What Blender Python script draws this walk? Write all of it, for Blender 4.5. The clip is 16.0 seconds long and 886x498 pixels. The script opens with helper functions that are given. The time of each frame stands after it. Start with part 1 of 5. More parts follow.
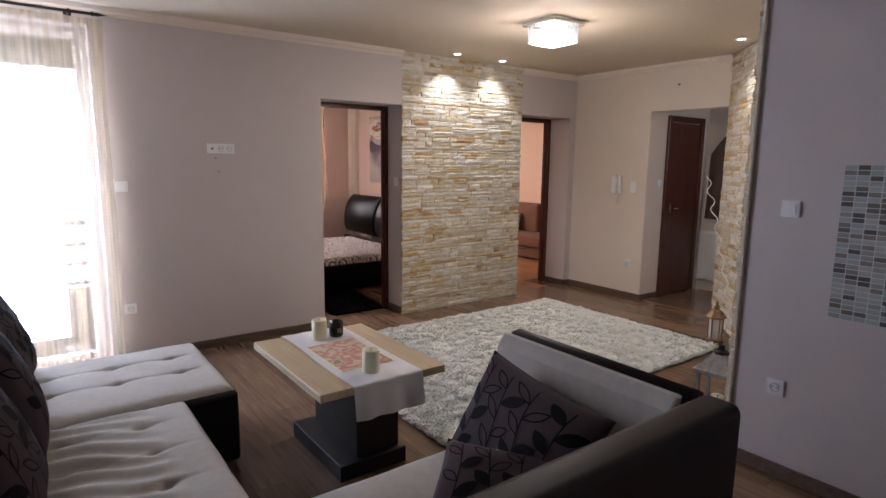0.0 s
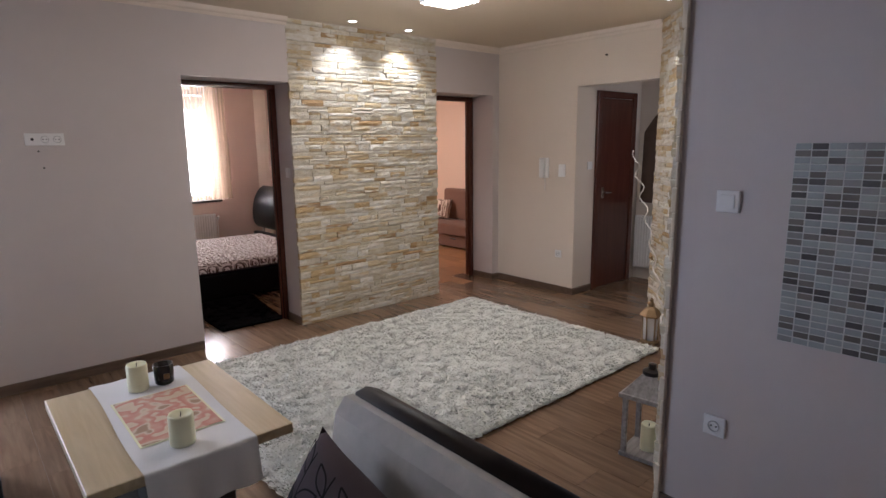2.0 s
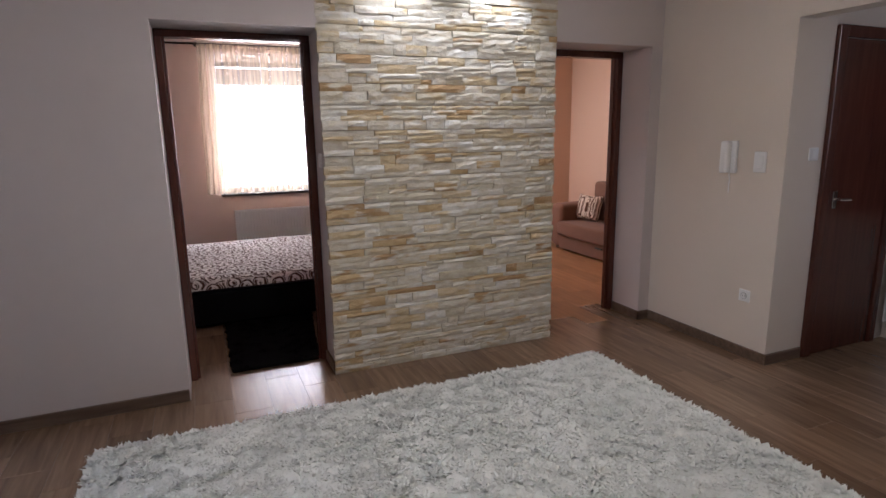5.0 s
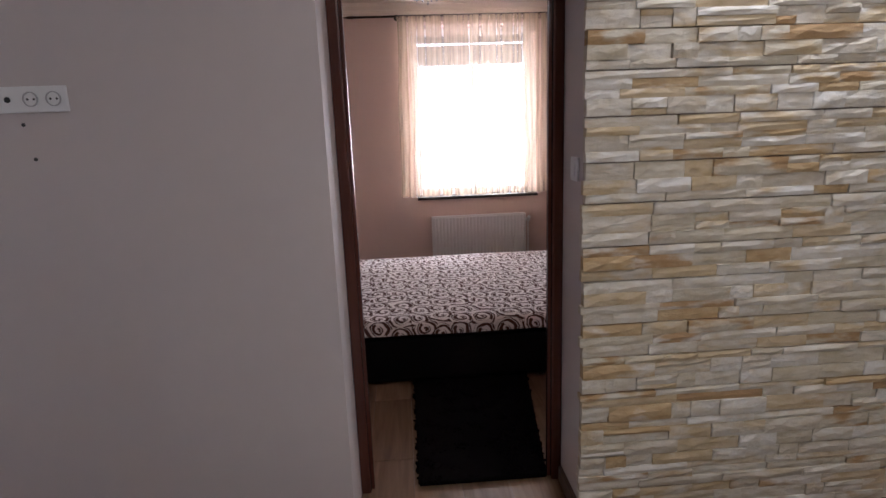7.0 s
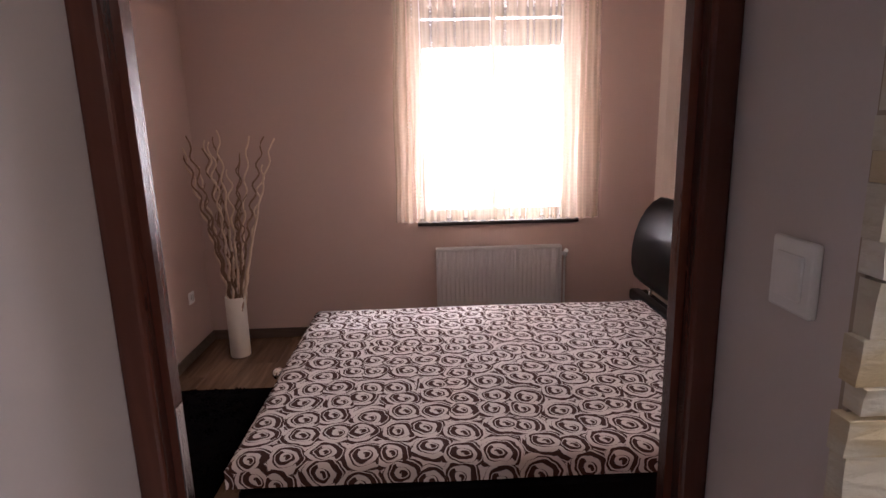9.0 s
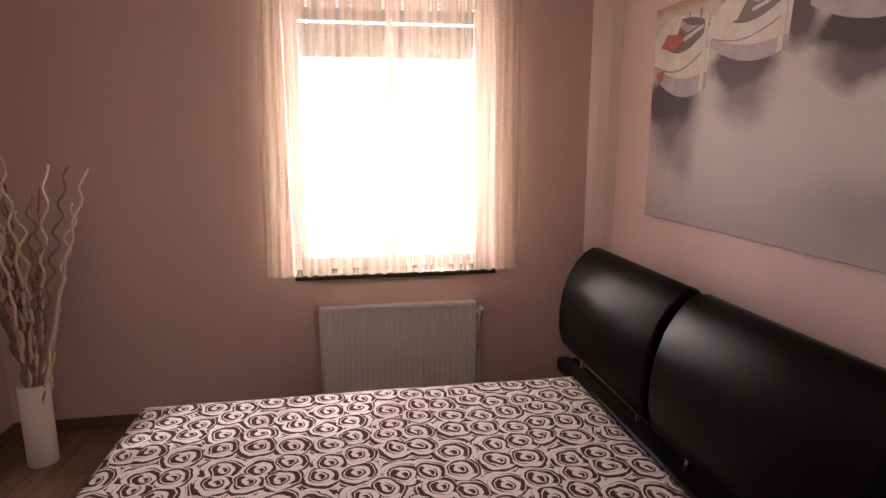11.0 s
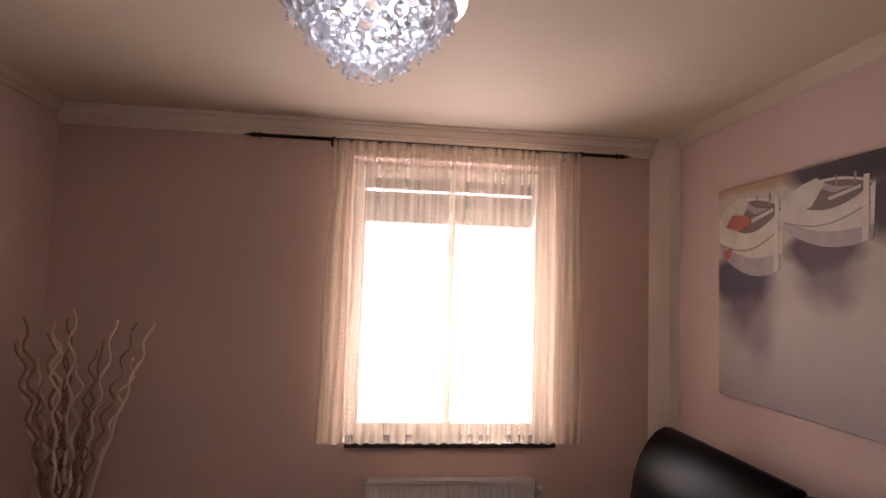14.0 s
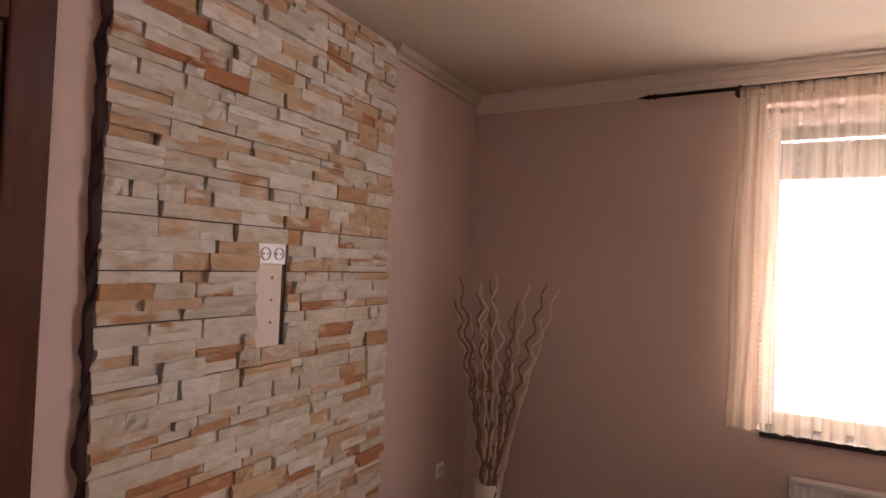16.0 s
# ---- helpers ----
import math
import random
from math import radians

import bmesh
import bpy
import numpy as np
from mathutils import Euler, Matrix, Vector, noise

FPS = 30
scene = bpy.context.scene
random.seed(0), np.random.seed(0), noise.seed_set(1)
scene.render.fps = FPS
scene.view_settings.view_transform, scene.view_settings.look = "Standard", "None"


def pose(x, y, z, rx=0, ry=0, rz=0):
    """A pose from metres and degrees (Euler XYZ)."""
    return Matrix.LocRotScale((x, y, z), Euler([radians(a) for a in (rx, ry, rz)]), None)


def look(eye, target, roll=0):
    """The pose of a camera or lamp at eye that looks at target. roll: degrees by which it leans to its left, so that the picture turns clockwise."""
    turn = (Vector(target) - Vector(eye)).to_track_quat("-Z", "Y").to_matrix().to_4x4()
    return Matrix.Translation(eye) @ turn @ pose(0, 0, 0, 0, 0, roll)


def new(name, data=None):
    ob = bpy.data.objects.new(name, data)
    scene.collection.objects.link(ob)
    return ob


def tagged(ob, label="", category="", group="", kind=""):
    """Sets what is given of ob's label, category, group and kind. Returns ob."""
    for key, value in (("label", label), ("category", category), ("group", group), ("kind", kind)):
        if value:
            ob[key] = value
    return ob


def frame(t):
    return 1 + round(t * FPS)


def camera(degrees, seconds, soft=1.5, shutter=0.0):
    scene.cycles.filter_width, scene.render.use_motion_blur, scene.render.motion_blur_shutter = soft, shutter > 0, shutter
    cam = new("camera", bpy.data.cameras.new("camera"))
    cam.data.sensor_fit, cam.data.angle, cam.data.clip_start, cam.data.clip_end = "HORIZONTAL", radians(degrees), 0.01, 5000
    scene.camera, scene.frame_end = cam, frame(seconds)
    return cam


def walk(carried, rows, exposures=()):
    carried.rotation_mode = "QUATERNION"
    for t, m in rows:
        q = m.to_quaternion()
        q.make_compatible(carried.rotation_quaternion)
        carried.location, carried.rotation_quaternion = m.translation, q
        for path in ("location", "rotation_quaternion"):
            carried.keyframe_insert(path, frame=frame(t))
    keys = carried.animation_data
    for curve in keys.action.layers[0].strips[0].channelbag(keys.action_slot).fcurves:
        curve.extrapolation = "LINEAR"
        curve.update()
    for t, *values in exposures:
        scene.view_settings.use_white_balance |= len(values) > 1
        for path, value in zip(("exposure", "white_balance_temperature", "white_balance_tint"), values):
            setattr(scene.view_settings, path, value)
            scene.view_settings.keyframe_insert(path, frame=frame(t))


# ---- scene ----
cam = camera(75.8, 16.0)
PATH = [
    (0, (-2.194, -4.827, 1.572), (-1.02, -3.237, 1.263), 0.7),
    (0.5, (-2.144, -4.793, 1.568), (-0.927, -3.241, 1.232), 0.3),
    (1, (-1.962, -4.642, 1.571), (-0.729, -3.11, 1.212), 0.1),
    (1.5, (-1.753, -4.536, 1.578), (-0.477, -3.039, 1.214), -0.2),
    (2, (-1.418, -4.505, 1.587), (-0.122, -3.026, 1.221), -0.7),
    (2.5, (-1.117, -4.411, 1.564), (0.177, -2.932, 1.193), -0.7),
    (3, (-0.82, -4.252, 1.568), (0.476, -2.777, 1.19), -0.6),
    (5.5, (0.237, -3.073, 1.507), (0.756, -1.188, 1.085), -1.2),
    (6, (0.182, -2.663, 1.52), (0.494, -0.735, 1.086), -1.6),
    (6.5, (0.216, -2.273, 1.498), (0.446, -0.331, 1.079), -2.0),
    (7, (0.245, -1.889, 1.521), (0.37, 0.061, 1.094), -2.1),
    (7.5, (0.23, -1.475, 1.506), (0.293, 0.48, 1.085), -1.3),
    (8, (0.296, -1.137, 1.515), (0.34, 0.816, 1.09), -1.5),
    (10.5, (0.635, 0.246, 1.55), (0.764, 2.199, 1.138), -1.1),
    (11, (0.692, 0.336, 1.594), (1.008, 2.275, 1.221), -0.2),
    (11.5, (0.671, 0.337, 1.64), (1.189, 2.252, 1.384), 1.2),
    (12, (0.688, 0.318, 1.661), (1.313, 2.214, 1.553), 1.7),
    (12.5, (0.666, 0.329, 1.681), (1.341, 2.212, 1.697), 1.8),
    (13, (0.625, 0.356, 1.692), (1.289, 2.241, 1.778), 1.7),
    (13.5, (0.558, 0.39, 1.696), (1.098, 2.311, 1.822), 1.6),
    (14, (0.498, 0.416, 1.687), (0.733, 2.397, 1.824), 1.8),
    (14.5, (0.443, 0.418, 1.661), (0.321, 2.41, 1.797), 2.0),
    (15, (0.401, 0.435, 1.637), (-0.066, 2.376, 1.761), 2.2),
    (15.5, (0.373, 0.453, 1.614), (-0.378, 2.303, 1.714), 2.3),
    (16, (0.335, 0.451, 1.58), (-0.628, 2.203, 1.626), 2.3),
]
EXPOSURES = ((0.0, -0.14, 5750, 18), (1.5, -0.12, 5600, 16), (3.0, -0.28, 5500, 15), (5.5, -0.45, 5300, 17), (8.0, -0.58, 5300, 20), (10.5, -0.55, 6200, 26), (12.0, -0.78, 6150, 26), (13.5, -1.04, 6150, 26), (15.0, -1.1, 6200, 26), (16.0, -0.84, 6350, 25))
walk(cam, [(r[0], look(*r[1:])) for r in PATH], EXPOSURES)

# ---- world and lights ----
world = bpy.data.worlds.new("world")
scene.world = world
world.use_nodes = True
wn = world.node_tree.nodes
sky = wn.new("ShaderNodeTexSky")
sky.sky_type = "NISHITA"
sky.sun_disc = False
sky.sun_elevation, sky.sun_rotation = radians(46.8), radians(31)
world.node_tree.links.new(sky.outputs[0], wn["Background"].inputs[0])
wn["Background"].inputs[1].default_value = 0.15


def lamp(name, kind, m, power, color=(1, 1, 1), **kw):
    data = bpy.data.lights.new(name, kind)
    data.energy, data.color = power, color
    for key, value in kw.items():
        if key == "size": data.size = value
        if key == "size_y":
            data.shape = "RECTANGLE"
            data.size_y = value
        if key == "spot": data.spot_size = radians(value)
        if key == "blend": data.spot_blend = value
        if key == "radius": data.shadow_soft_size = value
        if key == "angle": data.angle = radians(value)
    ob = new(name, data)
    ob.matrix_world = m
    return ob


lamp("sun", "SUN", look((0.75, 1.25, 1.55), (0, 0, 0)), 5.0, (1.0, 0.95, 0.86), angle=0.6)
# daylight in the openings; the side room's lamp has none
lamp("window_daylight", "AREA", look((1.22, 4.30, 1.42), (0.0, 2.0, 1.25)), 205, (1.0, 0.88, 0.77), size=1.1, size_y=1.0)
lamp("balcony_daylight", "AREA", look((-2.45, 0.30, 1.15), (-2.45, -2.0, 0.9)), 210, (0.78, 0.87, 1.0), size=0.95, size_y=2.0)
# Fill lamp added before the side room's windowless north wall.
lamp("side_room_fill", "AREA", look((3.2, 3.55, 1.5), (4.0, 2.0, 0.9)), 80, (1.0, 0.82, 0.66), size=1.0, size_y=1.2)
lamp("hall_daylight", "AREA", look((4.2, -2.56, 1.65), (4.2, -1.0, 1.4)), 3.2, (1.0, 0.93, 0.87), size=0.6, size_y=0.9)
# ceiling fittings
lamp("living_lamp_light", "POINT", pose(1.115, -1.705, 2.34), 32, (1.0, 0.87, 0.70), radius=0.12)
lamp("living_lamp_glow", "AREA", look((1.115, -1.705, 2.425), (1.115, -1.704, 0)), 12, (1.0, 0.87, 0.70), size=0.2, size_y=0.2)
lamp("chandelier_light", "POINT", pose(0.456, 2.151, 2.22), 0.6, (1.0, 0.95, 0.86), radius=0.14)
for i, (sx, sy, tx, ty) in enumerate(((1.36, -0.21, 1.36, -0.12), (1.977, -0.19, 1.977, -0.12), (2.76, -2.29, 2.82, -2.36))):
    lamp("spot_light", "SPOT", look((sx, sy, 2.585), (tx, ty, 0.6)), 31, (1.0, 0.94, 0.82), spot=105, blend=0.7, radius=0.02)


# ---- materials ----
def mat(name, color=(0.5, 0.5, 0.5), rough=0.6, metal=0.0, var=0.06, scale=6.0, fine=90.0, bump=0.05, spec=0.5, rnd=0.0, emit=None, sheen=0.0, coat=0.0, dist=0.002):
    m = bpy.data.materials.new(name)
    m.use_nodes = True
    n, l = m.node_tree.nodes, m.node_tree.links
    b = n["Principled BSDF"]
    b.inputs["Roughness"].default_value = rough
    b.inputs["Metallic"].default_value = metal
    b.inputs["Specular IOR Level"].default_value = spec
    b.inputs["Sheen Weight"].default_value = sheen
    b.inputs["Coat Weight"].default_value = coat
    tc = n.new("ShaderNodeTexCoord")
    big, small = n.new("ShaderNodeTexNoise"), n.new("ShaderNodeTexNoise")
    big.inputs["Scale"].default_value, small.inputs["Scale"].default_value = scale, fine
    big.inputs["Detail"].default_value, small.inputs["Detail"].default_value = 4, 3
    for t in (big, small):
        l.new(tc.outputs["Object"], t.inputs["Vector"])
    mix = n.new("ShaderNodeMix")
    mix.data_type = "RGBA"
    mix.inputs["A"].default_value = (*[c * (1 - var) for c in color], 1)
    mix.inputs["B"].default_value = (*[min(1, c * (1 + var)) for c in color], 1)
    add = n.new("ShaderNodeMath")
    add.operation = "MULTIPLY_ADD"
    add.inputs[1].default_value, add.inputs[2].default_value = 0.4, -0.2
    l.new(small.outputs["Fac"], add.inputs[0])
    su = n.new("ShaderNodeMath")
    su.use_clamp = True
    l.new(big.outputs["Fac"], su.inputs[0])
    l.new(add.outputs[0], su.inputs[1])
    l.new(su.outputs[0], mix.inputs["Factor"])
    out = mix.outputs["Result"]
    if rnd:
        oi, hsv = n.new("ShaderNodeObjectInfo"), n.new("ShaderNodeHueSaturation")
        mr = n.new("ShaderNodeMapRange")
        mr.inputs["To Min"].default_value, mr.inputs["To Max"].default_value = 1 - rnd, 1 + rnd
        l.new(oi.outputs["Random"], mr.inputs["Value"])
        l.new(mr.outputs[0], hsv.inputs["Value"])
        l.new(out, hsv.inputs["Color"])
        out = hsv.outputs[0]
    l.new(out, b.inputs["Base Color"])
    bp = n.new("ShaderNodeBump")
    bp.inputs["Strength"].default_value, bp.inputs["Distance"].default_value = bump, dist
    l.new(small.outputs["Fac"], bp.inputs["Height"])
    l.new(bp.outputs[0], b.inputs["Normal"])
    if emit:
        b.inputs["Emission Color"].default_value = (*emit[:3], 1)
        b.inputs["Emission Strength"].default_value = emit[3]
    return m


def nodes_of(m):
    return m.node_tree.nodes, m.node_tree.links, m.node_tree.nodes["Principled BSDF"]


def ramp_of(m, stops, interp="LINEAR"):
    r = m.node_tree.nodes.new("ShaderNodeValToRGB")
    r.color_ramp.interpolation = interp
    els = r.color_ramp.elements
    while len(els) < len(stops):
        els.new(0.5)
    for e, (p, c) in zip(els, stops):
        e.position, e.color = p, (*c, 1)
    return r


def wood_mat(name, dark, light, axis="X", scale=1.0, rough=0.45, rnd=True, island=False):
    m = mat(name, light, rough, bump=0.15)
    n, l, b = nodes_of(m)
    tc, mp = n.new("ShaderNodeTexCoord"), n.new("ShaderNodeMapping")
    mp.inputs["Scale"].default_value = {"X": (1.2 * scale, 14 * scale, 14 * scale), "Y": (14 * scale, 1.2 * scale, 14 * scale), "Z": (14 * scale, 14 * scale, 1.2 * scale)}[axis]
    l.new(tc.outputs["Object"], mp.inputs["Vector"])
    no = n.new("ShaderNodeTexNoise")
    no.noise_dimensions = "4D"
    no.inputs["Scale"].default_value, no.inputs["Detail"].default_value, no.inputs["Distortion"].default_value = 2.2, 8, 0.6
    l.new(mp.outputs[0], no.inputs["Vector"])
    src = n.new("ShaderNodeNewGeometry").outputs["Random Per Island"] if island else n.new("ShaderNodeObjectInfo").outputs["Random"]
    if rnd:
        mu = n.new("ShaderNodeMath")
        mu.operation = "MULTIPLY"
        mu.inputs[1].default_value = 40
        l.new(src, mu.inputs[0])
        l.new(mu.outputs[0], no.inputs["W"])
    r = ramp_of(m, ((0.28, dark), (0.52, [(a + c) / 2 for a, c in zip(dark, light)]), (0.75, light)))
    l.new(no.outputs["Fac"], r.inputs[0])
    hsv, mr = n.new("ShaderNodeHueSaturation"), n.new("ShaderNodeMapRange")
    mr.inputs["To Min"].default_value, mr.inputs["To Max"].default_value = (0.8, 1.2) if rnd else (1, 1)
    l.new(src, mr.inputs["Value"])
    l.new(mr.outputs[0], hsv.inputs["Value"])
    l.new(r.outputs[0], hsv.inputs["Color"])
    l.new(hsv.outputs[0], b.inputs["Base Color"])
    return m


def stone_mat(name, island, rust=False):
    """Pale cream split-face stone, stained ochre in blotches that follow the pieces."""
    m = mat(name, (0.7, 0.66, 0.58), 0.85, bump=0.3, fine=120, dist=0.004)
    n, l, b = nodes_of(m)
    src = n.new("ShaderNodeNewGeometry").outputs["Random Per Island"] if island else n.new("ShaderNodeObjectInfo").outputs["Random"]

    def calc(op, one_in, two, three=None):
        q = n.new("ShaderNodeMath")
        q.operation = op
        for i, v in enumerate((one_in, two, three)):
            if v is None:
                continue
            if isinstance(v, (int, float)):
                q.inputs[i].default_value = v
            else:
                l.new(v, q.inputs[i])
        return q.outputs[0]

    def blotch(scale, detail):
        geo, mp, no = n.new("ShaderNodeNewGeometry"), n.new("ShaderNodeMapping"), n.new("ShaderNodeTexNoise")
        mp.inputs["Scale"].default_value = scale
        no.noise_dimensions = "4D"
        no.inputs["Scale"].default_value = 1.0
        no.inputs["Detail"].default_value = detail
        l.new(geo.outputs["Position"], mp.inputs["Vector"])
        l.new(mp.outputs[0], no.inputs["Vector"])
        l.new(calc("MULTIPLY", src, 20.0), no.inputs["W"])
        return no.outputs["Fac"]

    pale = ((0.0, (0.57, 0.53, 0.45)), (0.22, (0.64, 0.61, 0.54)), (0.45, (0.69, 0.67, 0.62)), (0.62, (0.58, 0.54, 0.44)), (0.8, (0.65, 0.62, 0.55)))
    tan = ((0.0, (0.57, 0.47, 0.31)), (0.4, (0.49, 0.36, 0.19)), (0.62, (0.54, 0.44, 0.28)), (0.82, (0.40, 0.26, 0.12)))
    if rust:
        pale = ((0.0, (0.62, 0.58, 0.50)), (0.22, (0.68, 0.64, 0.57)), (0.45, (0.75, 0.72, 0.66)), (0.62, (0.64, 0.59, 0.50)), (0.8, (0.71, 0.67, 0.60)))
        tan = ((0.0, (0.60, 0.43, 0.28)), (0.4, (0.52, 0.31, 0.16)), (0.62, (0.58, 0.40, 0.25)), (0.82, (0.44, 0.20, 0.09)))
    rp, rt = ramp_of(m, pale, "CONSTANT"), ramp_of(m, tan, "CONSTANT")
    l.new(src, rp.inputs[0])
    l.new(calc("FRACT", calc("MULTIPLY", src, 13.7), 0.0), rt.inputs[0])
    part_of = calc("FRACT", calc("MULTIPLY", src, 7.3), 0.0)
    level = calc("MULTIPLY_ADD", part_of, 0.75 if rust else 0.62, calc("ADD", blotch((6, 6, 17), 4), -0.345 if rust else -0.28))
    edge = ramp_of(m, ((0.60, (0, 0, 0)), (0.70, (1, 1, 1))) if rust else ((0.62, (0, 0, 0)), (0.74, (0.95, 0.95, 0.95))))
    l.new(level, edge.inputs[0])
    mix = n.new("ShaderNodeMix")
    mix.data_type = "RGBA"
    l.new(edge.outputs[0], mix.inputs["Factor"])
    l.new(rp.outputs[0], mix.inputs["A"])
    l.new(rt.outputs[0], mix.inputs["B"])
    streak = blotch((15, 15, 34), 6)
    st = ramp_of(m, ((0.40, (0, 0, 0)), (0.68, (1, 1, 1))))
    l.new(streak, st.inputs[0])
    mx = n.new("ShaderNodeMix")
    mx.data_type = "RGBA"
    mx.blend_type = "MULTIPLY"
    mx.inputs["B"].default_value = (0.84, 0.78, 0.66, 1)
    l.new(st.outputs[0], mx.inputs["Factor"])
    l.new(mix.outputs["Result"], mx.inputs["A"])
    l.new(mx.outputs["Result"], b.inputs["Base Color"])
    chisel = n.new("ShaderNodeBump")
    chisel.inputs["Strength"].default_value, chisel.inputs["Distance"].default_value = (1.0 if rust else 0.85), 0.013
    l.new(streak, chisel.inputs["Height"])
    if b.inputs["Normal"].links:
        l.new(b.inputs["Normal"].links[0].from_socket, chisel.inputs["Normal"])
    l.new(chisel.outputs[0], b.inputs["Normal"])
    return m


def sheer_mat(name, color, opac, weave, rows=0.04, glow=0.28):
    m = bpy.data.materials.new(name)
    m.use_nodes = True
    n, l = m.node_tree.nodes, m.node_tree.links
    n.remove(n["Principled BSDF"])
    out = n["Material Output"]
    tr, di, tl, a1, a2 = n.new("ShaderNodeBsdfTransparent"), n.new("ShaderNodeBsdfDiffuse"), n.new("ShaderNodeBsdfTranslucent"), n.new("ShaderNodeMixShader"), n.new("ShaderNodeMixShader")
    di.inputs[0].default_value = tl.inputs[0].default_value = (*color, 1)
    a1.inputs[0].default_value = glow
    l.new(di.outputs[0], a1.inputs[1])
    l.new(tl.outputs[0], a1.inputs[2])
    tc, wv = n.new("ShaderNodeTexCoord"), n.new("ShaderNodeTexWave")
    wv.bands_direction = "Z"
    wv.inputs["Scale"].default_value, wv.inputs["Distortion"].default_value, wv.inputs["Detail"].default_value = weave, 3.0, 2
    l.new(tc.outputs["Object"], wv.inputs["Vector"])
    mr = n.new("ShaderNodeMapRange")
    mr.inputs["To Min"].default_value, mr.inputs["To Max"].default_value = -rows, rows
    l.new(wv.outputs["Fac"], mr.inputs["Value"])
    st, mp2, m2, ad = n.new("ShaderNodeTexNoise"), n.new("ShaderNodeMapping"), n.new("ShaderNodeMapRange"), n.new("ShaderNodeMath")
    mp2.inputs["Scale"].default_value = (26, 1, 0.35)
    l.new(tc.outputs["Object"], mp2.inputs["Vector"])
    l.new(mp2.outputs[0], st.inputs["Vector"])
    st.inputs["Scale"].default_value, st.inputs["Detail"].default_value = 1.0, 3
    m2.inputs["From Min"].default_value, m2.inputs["From Max"].default_value = 0.3, 0.7
    m2.inputs["To Min"].default_value, m2.inputs["To Max"].default_value = opac - 0.26, opac + 0.26
    l.new(st.outputs["Fac"], m2.inputs["Value"])
    l.new(m2.outputs[0], ad.inputs[0])
    l.new(mr.outputs[0], ad.inputs[1])
    l.new(ad.outputs[0], a2.inputs[0])
    l.new(tr.outputs[0], a2.inputs[1])
    l.new(a1.outputs[0], a2.inputs[2])
    l.new(a2.outputs[0], out.inputs[0])
    return m


def glass_mat(name, color=(1, 1, 1), rough=0.02, clear=1.0):
    m = mat(name, color, rough, var=0.0, bump=0.0)
    b = m.node_tree.nodes["Principled BSDF"]
    b.inputs["Transmission Weight"].default_value = clear
    return m


